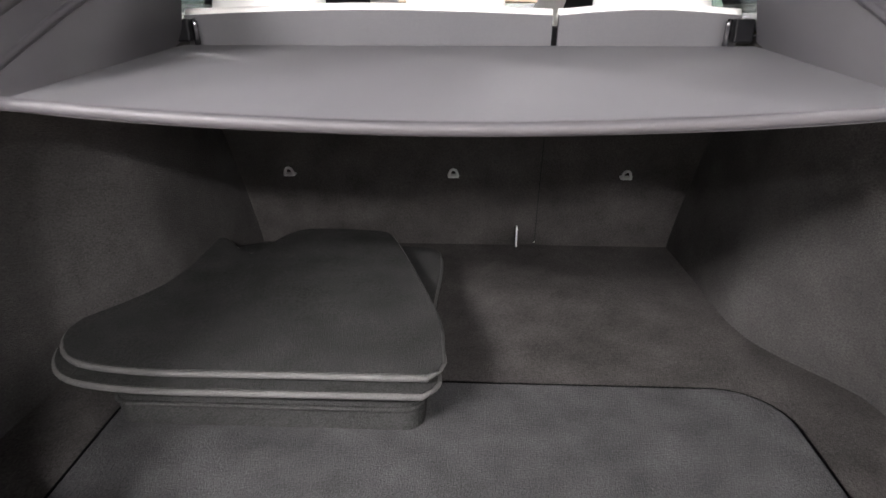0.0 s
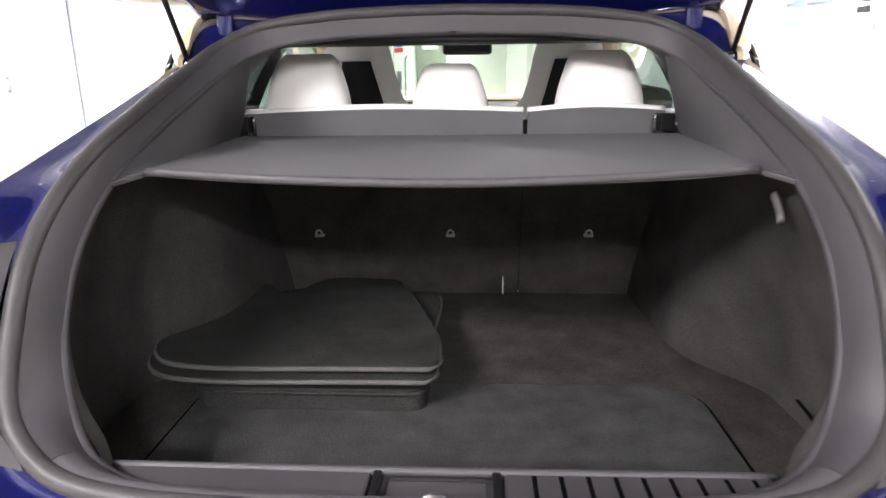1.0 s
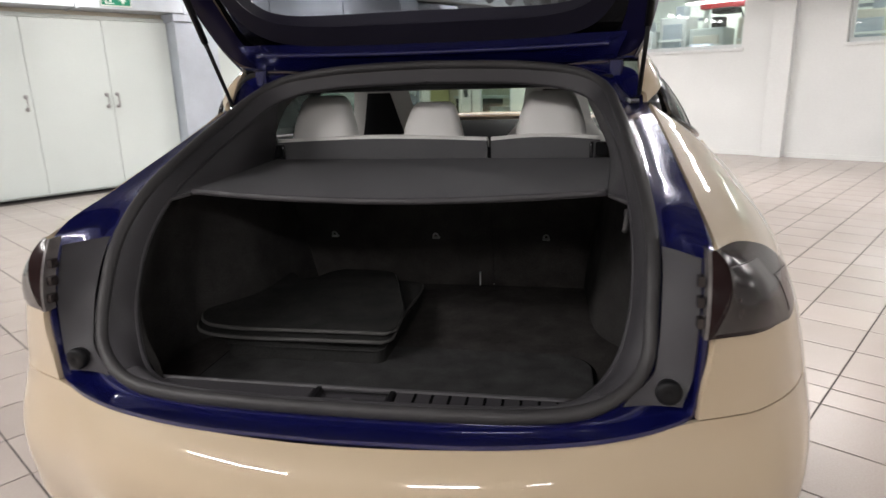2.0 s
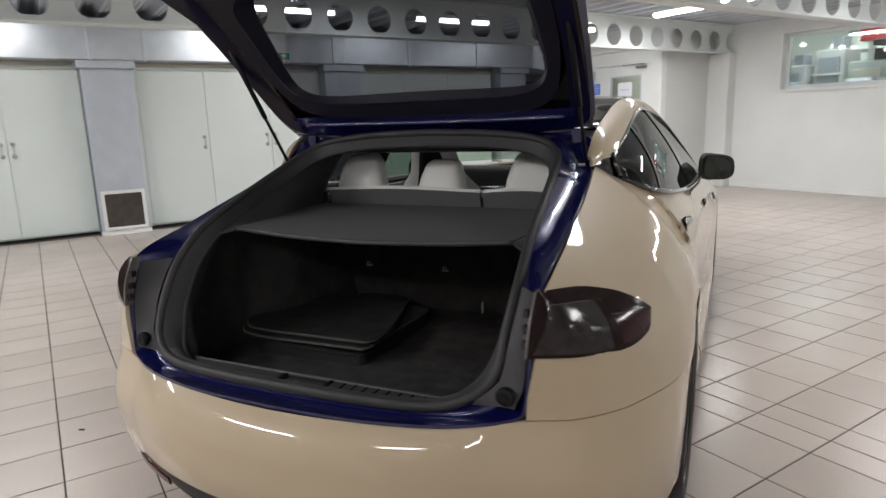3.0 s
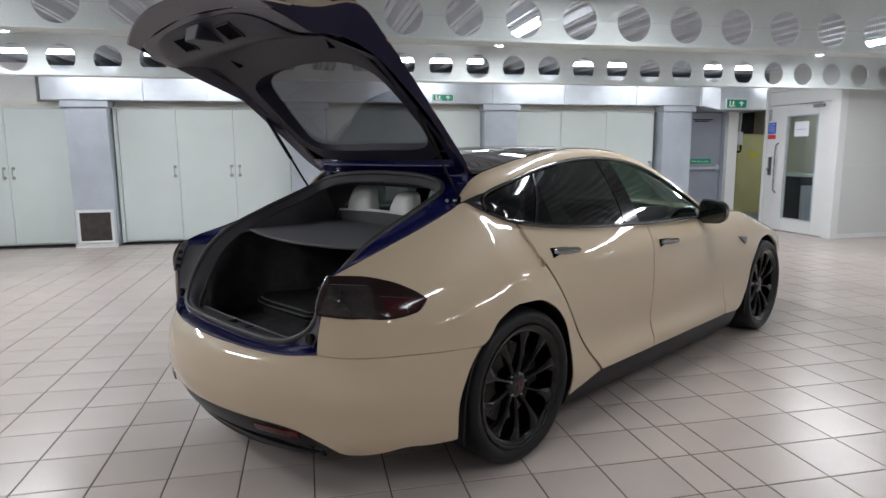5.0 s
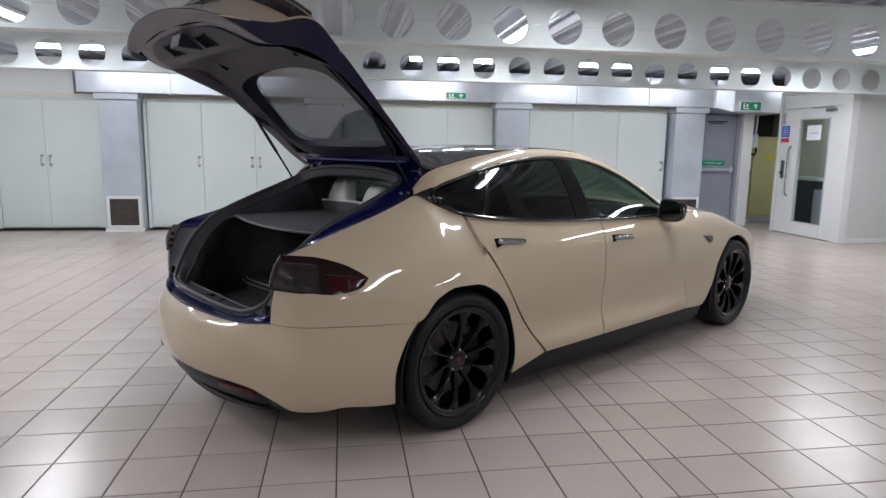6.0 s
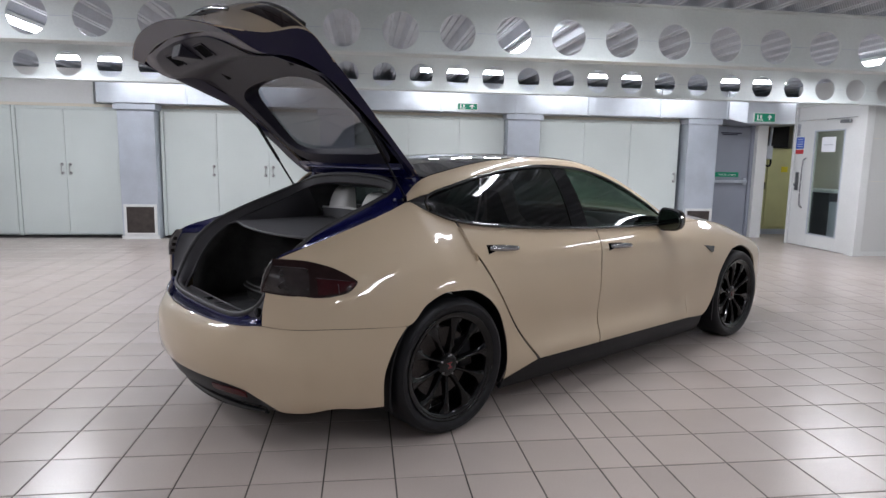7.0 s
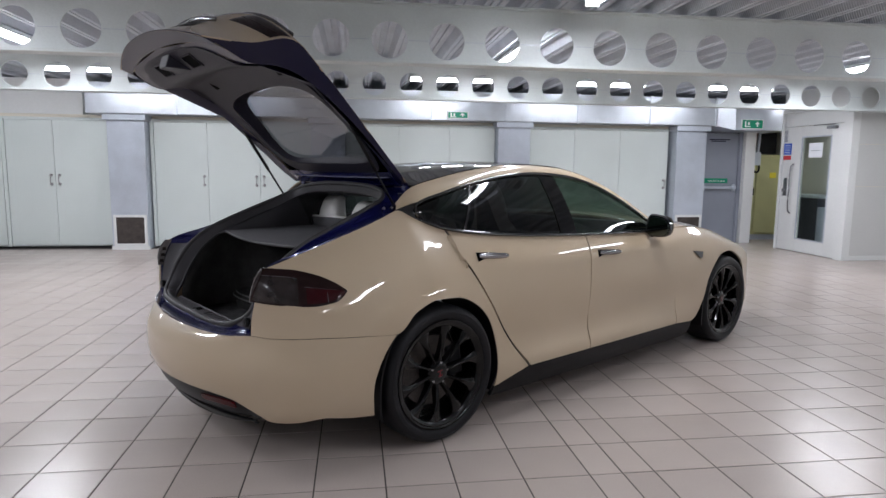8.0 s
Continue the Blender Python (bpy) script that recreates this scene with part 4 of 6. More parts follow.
def bumper():
    def fn(i, j):
        s = 2 * i - 1
        a = abs(s)
        lo = spl([p[0] for p in VAL], [p[1] for p in VAL], a)
        top = spl([0, 0.3, 0.5, 0.6, 0.7, 0.8, 0.9, 1.0], [0.585, 0.586, 0.592, 0.602, 0.6055, 0.604, 0.5955, 0.585], a)
        if a >= 0.6:
            top = seam(bumper_point(s, 0.6)[1]) - 0.0025
        elif a > 0.5:
            top += (seam(0.228) - 0.0025 - 0.602) * (a - 0.5) / 0.1
        z = lo + (top - lo) * j
        return bumper_point(s, z)

    bm = grid(fn, 120, 22)
    inner = [v for v in bm.verts if not v.is_boundary]
    near = {v: [e.other_vert(v) for e in v.link_edges] for v in inner}
    for k in range(50):
        step = -0.62 if k % 2 else 0.6
        moved = [v.co.lerp(sum((w.co for w in near[v]), Vector()) / len(near[v]), step) for v in inner]
        for v, co in zip(inner, moved):
            v.co = co
    return bm


part("rear_bumper", bumper(), "tan", car, "glossy tan rear bumper cover", True, thick=0.012)


def valance(z0, z1, out, smax):
    def fn(i, j):
        s = (2 * i - 1) * smax
        a = abs(s)
        hi = spl([p[0] for p in VAL], [p[1] for p in VAL], a) + 0.012
        lo = min(z0 + 0.05 * (a / smax) ** 3, hi - 0.02)
        z = lo + (min(hi, z1) - lo) * j
        x, y, zz = bumper_point(s, max(z, 0.18), out)
        return (x, y + (0.03 if z < 0.24 else 0.0), z)

    return grid(fn, 70, 10)


val = part("rear_valance", valance(0.2, 0.36, -0.012, 0.66), "black", car, "matt black rear valance", True, thick=0.012)
part("valance_lip", valance(0.17, 0.215, 0.012, 0.58), "black", val, "black lower lip", True, thick=0.012)
for s0, s1 in ((0.36, 0.54), (-0.54, -0.36)):
    def refl(i, j, s0=s0, s1=s1):
        s = s0 + (s1 - s0) * i
        z = 0.292 + 0.026 * j - 0.06 * max(0, abs(s) - 0.46)
        x, y, zz = bumper_point(s, z, 0.002)
        return (x, y, z)
    part("reflector", grid(refl, 14, 3), "reflector", val, "slim red rear reflector", True, thick=-0.006)

# tail lamps
LENS_NU, LENS_NV = 32, 14


def lens_table():
    """The lens as an even skin stretched between its own four edges on the body."""
    def edge_point(i, j):
        z = 0.757 + 0.139 * j
        ya = spl([0.757, 0.8, 0.896], [0.238, 0.247, 0.289], z)
        y = ya + (0.58 - ya) * i**1.8
        lo = spl([0.238, 0.3, 0.42, 0.52, 0.57, 0.58], [0.757, 0.75, 0.742, 0.755, 0.785, 0.798], y)
        hi = spl([0.238, 0.29, 0.38, 0.48, 0.55, 0.58], [0.896, 0.897, 0.893, 0.868, 0.828, 0.803], y)
        zz = lo + (hi - lo) * j
        q = (1 - i) ** 2
        return Vector((half(y, zz) + 0.001 - 0.012 * q, y - 0.01 * q, zz + 0.008 * q * j))

    t = [[edge_point(a / LENS_NU, b / LENS_NV) for b in range(LENS_NV + 1)] for a in range(LENS_NU + 1)]
    for _ in range(160):
        t = [[t[a][b] if a in (0, LENS_NU) or b in (0, LENS_NV) else (t[a - 1][b] + t[a + 1][b] + t[a][b - 1] + t[a][b + 1]) * 0.25 for b in range(LENS_NV + 1)] for a in range(LENS_NU + 1)]
    return t


LENS = lens_table()


def lens_point(i, j, off=0.0):
    a, b = min(i * LENS_NU, LENS_NU - 1e-4), min(j * LENS_NV, LENS_NV - 1e-4)
    m, n = int(a), int(b)
    p = LENS[m][n].lerp(LENS[m + 1][n], a - m).lerp(LENS[m][n + 1].lerp(LENS[m + 1][n + 1], a - m), b - n)
    swell = 0.031 * max(0.0, math.sin(3.1416 * j)) ** 0.8 * min(1.0, 0.35 + 2.2 * i, 0.1 + 1.6 * (1 - i)) + off
    return p + Vector((0.75 * swell, -0.65 * swell, 0.1 * swell))


def rear_lamp():
    """Lens from the inner edge (leaning) to the pointed tip."""
    return grid(lambda i, j: lens_point(i, j), LENS_NU, LENS_NV)


def lamp_piece(i0, i1, j0, j1, off):
    return grid(lambda i, j: lens_point(i0 + (i1 - i0) * i, j0 + (j1 - j0) * j, off), 14, 10)


for lens, side in zip(both("tail_lamp", rear_lamp, "smoke", "smoked dark tail lamp lens"), (1, -1)):
    def flip(bm, side=side):
        for q in bm.verts:
            q.co.x *= side
        if side < 0:
            bmesh.ops.reverse_faces(bm, faces=bm.faces)
        return bm
    part("red_segment", flip(lamp_piece(0.67, 0.98, 0.08, 0.56, 0.0012)), "redlens", lens, "dark red lamp segment", True)
    part("lamp_divider", flip(lamp_piece(0.84, 0.845, 0.06, 0.4, 0.002)), "trimlite", lens, "", True)
    part("upper_line", flip(lamp_piece(0.66, 0.94, 0.565, 0.576, 0.002)), "trimlite", lens, "thin grey line across the lens", True)
    part("inner_housing", flip(lamp_piece(0.04, 0.6, 0.06, 0.8, 0.0012)), "lampgrey", lens, "dark grey inner lamp housing", True)
    part("housing_line", flip(lamp_piece(0.1, 0.58, 0.8, 0.811, 0.002)), "trimlite", lens, "", True)
    side_wall = grid(lambda i, j: (0.64 + 0.007 * j, 0.226 + 0.035 * i + 0.053 * j * j, 0.758 + 0.143 * j), 4, 12)
    end_cap = grid(lambda i, j: Vector((0.64 + 0.007 * j, 0.226 + 0.053 * j * j, 0.758 + 0.143 * j)).lerp(lens_point(0.0, j), i), 4, 12)
    part("end_cap", flip(end_cap), "smoke", lens, "", True)
    part("inner_edge", flip(side_wall), "clear", lens, "clear plastic lamp edge", True, thick=0.006)
    for z in (0.775, 0.81, 0.845):
        part("lamp_clip", flip(boxes((0.624, 0.634, 0.235 + (z - 0.775) * 0.25, 0.254 + (z - 0.775) * 0.25, z, z + 0.018))), "lampgrey", lens)

# wheels
def wheel_parts(t):
    tyre = [(-0.105, 0.285), (-0.115, 0.305), (-0.11, 0.332), (-0.09, 0.343), (-0.06, 0.346), (0.06, 0.346), (0.09, 0.343), (0.112, 0.33), (0.118, 0.308), (0.114, 0.29), (0.106, 0.279), (0.09, 0.275), (-0.09, 0.275), (-0.105, 0.285)]
    ty = part("tyre", revolve(tyre, 72), "tyre", t, "black rubber tyre", True)
    part("sidewall_ring", revolve([(0.1165, 0.318), (0.1185, 0.315), (0.1185, 0.311), (0.1165, 0.308)], 72), "tyre", ty, "", True)
    rim = part("rim", revolve([(0.1, 0.277), (0.111, 0.278), (0.113, 0.271), (0.104, 0.263), (0.08, 0.256), (0.0, 0.25), (-0.09, 0.25), (-0.1, 0.272)], 72), "rimblack", t, "gloss black alloy rim", True)
    part("rim_face", revolve([(0.1, 0.279), (0.107, 0.272), (0.104, 0.258), (0.098, 0.246), (0.09, 0.24), (0.075, 0.24)], 72), "rimblack", rim, "", True)
    for k in range(10):
        # a thin blade that widens into a flat paddle at the rim, leaning to one side
        bm = bmesh.new()
        prof = [(0.04, 0.013, 0.074, 0.05, 0.0), (0.085, 0.0095, 0.083, 0.048, 0.004), (0.14, 0.0105, 0.092, 0.042, 0.009), (0.185, 0.0165, 0.097, 0.034, 0.013), (0.215, 0.027, 0.0985, 0.028, 0.013), (0.245, 0.043, 0.0985, 0.024, 0.008)]
        rings = []
        for r, w, x, d, off in prof:
            rings.append([bm.verts.new(p) for p in ((x - d, r, -w * 0.7 + off), (x - 0.01, r, -w + off), (x - 0.001, r, -w * 0.25 + off), (x, r, w * 0.15 + off), (x - 0.001, r, w * 0.3 + off), (x - 0.01, r, w + off), (x - d, r, w * 0.7 + off))])
        for a, b in zip(rings, rings[1:]):
            for i in range(7):
                bm.faces.new((a[i], a[(i + 1) % 7], b[(i + 1) % 7], b[i]))
        bm.faces.new(rings[0]), bm.faces.new(rings[-1])
        part("spoke", bm, "rimblack", rim, "", bevel=0.0015, m=pose(0, 0, 0, 36 * k))
    hub = part("hub", revolve([(0.0, 0.07), (0.06, 0.07), (0.078, 0.055), (0.082, 0.036), (0.082, 0.0)], 30), "rimblack", t, "", True)
    part("emblem", boxes((0.0822, 0.084, -0.004, 0.004, -0.018, 0.011), (0.0822, 0.084, -0.016, 0.016, 0.0095, 0.015), (0.0822, 0.084, -0.012, -0.007, -0.018, -0.006), (0.0822, 0.084, 0.007, 0.012, -0.018, -0.006)), "red", hub, "small red centre cap mark")
    for k in range(5):
        part("wheel_bolt", revolve([(0.0, 0.009), (0.075, 0.009), (0.08, 0.006), (0.08, 0.0)], 8), "chrome", hub, "", m=pose(0, 0.052 * math.cos(1.2566 * k), 0.052 * math.sin(1.2566 * k)))
    part("brake_disc", revolve([(-0.02, 0.08), (-0.02, 0.18), (0.01, 0.18), (0.01, 0.08)], 40), "ventdark", t, "dark brake disc", False)
    part("brake_caliper", boxes((-0.03, 0.035, 0.1, 0.19, -0.07, 0.09)), "black", t, "", bevel=0.012)


def wheel(x, y, turn):
    w = part("wheel", revolve([(-0.095, 0.08), (-0.095, 0.245), (-0.09, 0.245), (-0.09, 0.08)], 40), "black", car, "gloss black alloy wheel with tyre", m=pose(x, y, 0.346, turn, 0, 0 if x > 0 else 180))
    wheel_parts(w)


wheel(0.852, 1.08, 8)
wheel(0.848, 4.04, 20)
wheel(-0.852, 1.08, 14)
wheel(-0.848, 4.04, 3)


def liner(yc):
    def fn(i, j):
        a = radians(-25 + 230 * i)
        y, z = yc + 0.386 * math.cos(a), 0.345 + 0.386 * math.sin(a)
        return (0.62 + (half(y, max(z, 0.2)) - 0.622) * j, y, z)

    return grid(fn, 40, 4)


both("wheel_arch_liner", lambda: liner(1.08), "black", "black wheel arch liner", thick=0.01)
both("wheel_arch_liner", lambda: liner(4.04), "black", "black wheel arch liner", thick=0.01)
part("underbody", boxes((-0.72, 0.72, 0.72, 4.8, 0.17, 0.24), (-0.56, 0.56, 0.24, 0.74, 0.22, 0.4)), "black", car, "flat black underbody")
part("inner_sill", boxes((-0.88, -0.7, 1.5, 3.6, 0.16, 0.42), (0.7, 0.88, 1.5, 3.6, 0.16, 0.42)), "black", car)

# glasshouse
WIN_TOP = [(0.668, 1.112, 1.152), (0.672, 1.3, 1.214), (0.662, 1.54, 1.268), (0.65, 1.8, 1.304), (0.645, 2.03, 1.316), (0.652, 2.3, 1.302), (0.672, 2.5, 1.267), (0.705, 2.7, 1.2), (0.765, 2.92, 1.085), (0.84, 3.13, 0.942)]
WIN_BOT = [(0.69, 1.112, 1.09), (0.766, 1.2, 1.048), (0.817, 1.37, 1.016), (0.85, 1.7, 0.986), (0.86, 2.0, 0.969), (0.862, 2.3, 0.955), (0.862, 2.5, 0.948), (0.86, 2.7, 0.942), (0.854, 2.92, 0.937), (0.844, 3.13, 0.934)]


def side_glass(k0, k1):
    def fn(i, j):
        k = k0 + (k1 - k0) * i
        a, b = at_knots(WIN_BOT, k), at_knots(WIN_TOP, k)
        bulge = 0.018 * math.sin(3.1416 * j)
        return (a[0] + (b[0] - a[0]) * j + bulge - 0.006, a[1] + (b[1] - a[1]) * j, a[2] + (b[2] - a[2]) * j)

    return grid(fn, 24, 10)


for nm, a, b, g in (("quarter_window", 0.0, 1.8, "sidewin"), ("rear_door_window", 1.85, 4.22, "sidewin"), ("front_door_window", 4.66, 9.0, "frontwin")):
    for o in both(nm, lambda a=a, b=b: side_glass(a, b), g, "dark tinted side window"):
        o.visible_shadow = False
both("window_divider", lambda: side_glass(1.79, 1.86), "gloss", "gloss black window divider", thick=-0.004)
both("b_pillar", lambda: side_glass(4.2, 4.68), "rimblack", "gloss black centre pillar", thick=-0.004)
both("window_trim", lambda: tube([Vector(p) + Vector((0.004, 0, 0)) for p in [WIN_BOT[0]] + WIN_TOP], 0.009, 8, 60), "gloss", "gloss black upper window trim")
both("belt_moulding", lambda: tube([Vector(p) + Vector((0.006, 0, -0.006)) for p in WIN_BOT], 0.0095, 8, 60), "gloss", "gloss black window-sill moulding")

RAIL_IN = [(0.6, 1.035, 1.16), (0.606, 1.105, 1.226), (0.61, 1.17, 1.256), (0.606, 1.3, 1.286), (0.598, 1.54, 1.331), (0.59, 1.8, 1.36), (0.586, 2.03, 1.369), (0.59, 2.3, 1.356), (0.604, 2.5, 1.322), (0.632, 2.7, 1.26), (0.69, 2.92, 1.15), (0.79, 3.15, 0.985)]
RAIL_OUT = [(0.622, 1.025, 1.13), (0.66, 1.09, 1.162), (0.674, 1.16, 1.178), (0.677, 1.3, 1.224), (0.667, 1.54, 1.279), (0.655, 1.8, 1.314), (0.65, 2.03, 1.326), (0.657, 2.3, 1.312), (0.677, 2.5, 1.277), (0.71, 2.7, 1.21), (0.77, 2.92, 1.095), (0.845, 3.14, 0.955)]


def rail():
    def fn(i, j):
        k = 11 * i
        a, b = at_knots(RAIL_OUT, k), at_knots(RAIL_IN, k)
        n = 0.009 * math.sin(3.1416 * j)
        return (a[0] + (b[0] - a[0]) * j + n * 0.7, a[1] + (b[1] - a[1]) * j, a[2] + (b[2] - a[2]) * j + n)

    return grid(fn, 60, 8)


both("roof_rail", rail, "tan", "tan roof rail and pillar", thick=0.012)


def pillar_cover():
    """The black corner between the window's tip, the roof rail and the hatch."""
    a, b = [(0.612, 1.03, 1.121), (0.66, 1.075, 1.096), (0.684, 1.112, 1.088)], [(0.618, 1.028, 1.133), (0.644, 1.07, 1.15), (0.664, 1.112, 1.154)]

    def fn(i, j):
        return Vector(at_knots(a, 2 * i)).lerp(Vector(at_knots(b, 2 * i)), j) + Vector((0.006 * math.sin(3.1416 * j), 0, 0))

    return grid(fn, 10, 6)


both("pillar_cover", pillar_cover, "gloss", "gloss black corner trim behind the window", thick=0.008)


def roof(k0, k1, drop=0.0):
    def fn(i, j):
        a = at_knots(RAIL_IN, k0 + (k1 - k0) * j)
        t = 2 * i - 1
        return (t * (a[0] - 0.002), a[1] + drop * (1 - t * t), a[2] + 0.004 + 0.018 * (1 - t * t))

    return grid(fn, 24, 24)


part("roof_panel", roof(1.75, 5.0), "roofglass", car, "black glass panoramic roof", True, thick=0.012)
part("roof_crossbar", roof(5.02, 5.18), "tan", car, "tan roof cross member", True, thick=0.012)
part("roof_panel", roof(5.2, 7.3, 0.03), "roofglass", car, "black glass panoramic roof", True, thick=0.012)
ws = part("windscreen", roof(7.35, 11.0, 0.12), "screen", car, "green-tinted windscreen", True)
ws.visible_shadow = False
part("header_rail", boxes((-0.54, 0.54, 1.12, 1.18, 1.175, 1.21)), "black", car, "", bevel=0.01)

# door handles, side repeaters, mirrors
for y0, y1, z in ((1.36, 1.57, 0.893), (2.37, 2.6, 0.835)):
    def pull(y0=y0, y1=y1, z=z):
        def fn(i, j):
            a = 6.2832 * j
            y = y0 + (y1 - y0) * i
            e = 0.55 + 0.45 * max(0.0, math.sin(3.1415 * i)) ** 0.4
            return (half(y, z) + 0.006 + 0.011 * math.cos(a) * e, y, z - 0.012 * i + 0.017 * math.sin(a) * e)
        return grid(fn, 16, 12)
    # black wedge laid on the skin for the shade behind the handle
    def scoop(y0=y0, y1=y1, z=z):
        def fn(i, j):
            y = y0 - 0.012 + (y1 - y0) * 0.62 * i
            zz = z + 0.018 - 0.006 * i - 0.046 * j * (1 - 0.75 * i)
            return (half(y, zz) + 0.002, y, zz)
        return grid(fn, 10, 5)
    for o, p in zip(both("door_handle", pull, "chrome", "flush chrome door handle"), both("handle_recess", scoop, "hole", "black wedge painting the shade of the handle recess")):
        p.parent = o


def repeater():
    bm = bmesh.new()
    pts = [(3.51, 0.758), (3.64, 0.744), (3.615, 0.708), (3.59, 0.701)]
    f = [bm.verts.new((half(y, z) + 0.002, y, z)) for y, z in pts]
    b = [bm.verts.new((half(y, z) + 0.009, y + 0.004, z - 0.001)) for y, z in pts]
    bm.faces.new(b)
    for i in range(4):
        bm.faces.new((f[i], f[(i + 1) % 4], b[(i + 1) % 4], b[i]))
    return bm


both("side_repeater", repeater, "gloss", "small gloss black side camera housing", smooth=False)


def mirror_shell(keep):
    def fn(i, j):
        a, b = 6.2832 * i, math.pi * (j - 0.5)
        ca, sa, cb, sb = math.cos(a), math.sin(a), math.cos(b), math.sin(b)
        p = lambda v, e: math.copysign(abs(v) ** e, v)
        x = 0.115 * p(cb, 0.5) * p(ca, 0.6)
        y = 0.07 * p(cb, 0.6) * p(sa, 0.7)
        z = 0.07 * p(sb, 0.7)
        if y < -0.02:
            y = -0.02 - 0.25 * (-0.02 - y)
        return (0.957 + 0.76 * x - 0.02 * (y > 0), 2.99 + y + 0.075 * x, 0.972 + 1.06 * z * (1 - 0.18 * (x / 0.115)))

    return grid(fn, 24, 14, keep)


for shell, s in zip(both("door_mirror", lambda: mirror_shell(lambda i, j: (i < 0.46 or i > 0.95) and j > 0.1), "tan", "door mirror with a tan cap over a black shell"), (1, -1)):
    bm = mirror_shell(lambda i, j: not ((i < 0.46 or i > 0.95) and j > 0.1))
    for q in bm.verts:
        q.co.x *= s
    part("mirror_shell", bm, "black", shell, "black lower shell", True)
    sx = (lambda a, b: (a, b)) if s > 0 else (lambda a, b: (-b, -a))
    face = [(0.875, 0.975), (0.9, 0.95), (1.03, 0.945), (1.085, 0.965), (1.098, 1.01), (1.085, 1.045), (1.03, 1.075), (0.92, 1.082), (0.885, 1.06)]
    for nm, k, y0, y1, mt, lb in (("mirror_bezel", 1.0, 2.956, 2.985, "gloss", "gloss black mirror bezel"), ("mirror_glass", 0.86, 2.95, 2.957, "mirror", "mirror glass")):
        ring = [along([(s * (0.957 + (x - 0.985) * 0.78 * k), 0.97 + (z - 1.013) * 1.04 * k, 0) for x, z in face + face[:1]], i / 48) for i in range(48)]
        bm = slab([(q.x, q.y) for q in ring], y0, y1)
        for q in bm.verts:
            q.co = Vector((q.co.x, q.co.z, q.co.y))
        part(nm, bm, mt, shell, lb, bevel=0.003)
    part("mirror_arm", boxes((*sx(0.835, 0.9), 2.97, 3.03, 0.912, 0.938)), "gloss", shell, "", bevel=0.01)

# loading aperture: seal, painted channel, plastic shrouds
SEAL = [(0, 0.172, 0.612), (0.2, 0.176, 0.612), (0.38, 0.192, 0.614), (0.475, 0.215, 0.63), (0.545, 0.262, 0.68), (0.56, 0.314, 0.78), (0.567, 0.392, 0.88), (0.562, 0.512, 0.967), (0.548, 0.692, 1.047), (0.53, 0.893, 1.125), (0.505, 1.02, 1.178), (0.44, 1.07, 1.215), (0.3, 1.093, 1.238), (0.15, 1.1, 1.247), (0, 1.102, 1.25)]
EDGE = [(0, 0.1, 0.585), (0.22, 0.108, 0.586), (0.42, 0.142, 0.588), (0.545, 0.185, 0.594), (0.627, 0.232, 0.608), (0.641, 0.242, 0.68), (0.646, 0.246, 0.76), (0.655, 0.296, 0.893), (0.651, 0.53, 0.966), (0.638, 0.85, 1.062), (0.623, 1.03, 1.122), (0.6, 1.13, 1.21), (0.42, 1.18, 1.258), (0.2, 1.195, 1.274), (0, 1.198, 1.278)]
LINE = [(0, 0.206, 0.598), (0.2, 0.21, 0.598), (0.36, 0.225, 0.6), (0.445, 0.258, 0.614), (0.505, 0.315, 0.665), (0.535, 0.37, 0.755), (0.543, 0.45, 0.86), (0.54, 0.565, 0.945), (0.535, 0.73, 1.015), (0.512, 0.92, 1.09), (0.478, 1.02, 1.142), (0.41, 1.07, 1.174), (0.29, 1.093, 1.193), (0.15, 1.1, 1.2), (0, 1.102, 1.203)]


def mirrored(pts):
    return [(-x, y, z) for x, y, z in reversed(pts[1:])] + list(pts)


def ruled(a, b, groove, k0=0.0, k1=None, nu=120, nv=8):
    k1 = len(a) - 1 if k1 is None else k1

    def fn(i, j):
        k = k0 + (k1 - k0) * i
        p, q = Vector(at_knots(a, k)), Vector(at_knots(b, k))
        d = p.lerp(q, j)
        g = groove(j, k)
        return (d.x, d.y + g[0], d.z + g[1])

    return grid(fn, nu, nv)


dip = lambda j, k: (0.03 * math.sin(3.1416 * j), -0.016 * math.sin(3.1416 * j))
both("aperture_channel", lambda: ruled(SEAL, EDGE, dip), "blue", "glossy dark blue painted hatch channel", thick=0.008)
part("hatch_seal", tube(mirrored(SEAL)[:-1], 0.0135, 12, 160, loop=True), "rubber", car, "black rubber hatch seal", True)
both("sill_trim", lambda: ruled(LINE, SEAL, lambda j, k: (0.0, 0.012 * math.sin(3.1416 * j)), 0.0, 3.04, 40, 6), "trimlite", "grey moulded load sill trim", thick=0.006)
both("aperture_lining", lambda: ruled(LINE, SEAL, lambda j, k: (0.0, 0.012 * math.sin(3.1416 * j)), 3.06, None, 100, 6), "trim", "dark grey moulded aperture trim", thick=0.006)
both("seal_groove", lambda: tube([Vector(a).lerp(Vector(b), 0.3) + Vector((0, -0.002, 0.009)) for a, b in zip(SEAL, LINE)], 0.0035, 6, 90), "black", "")
both("inner_lip", lambda: tube([Vector(p) + Vector((0, 0.004, 0.0)) for p in LINE], 0.009, 8, 90), "trim", "")


for s in (-1, 1):
    q = [Vector(at_knots(LINE, 3.05)), Vector(at_knots(LINE, 3.05)).lerp(Vector(at_knots(SEAL, 3.05)), 0.5) + Vector((0, 0, 0.0125)), Vector(at_knots(SEAL, 3.05)) + Vector((0, 0, 0.004))]
    part("trim_joint", tube([(p.x * s, p.y, p.z) for p in q], 0.0025, 6, 10), "black", car, "", True)


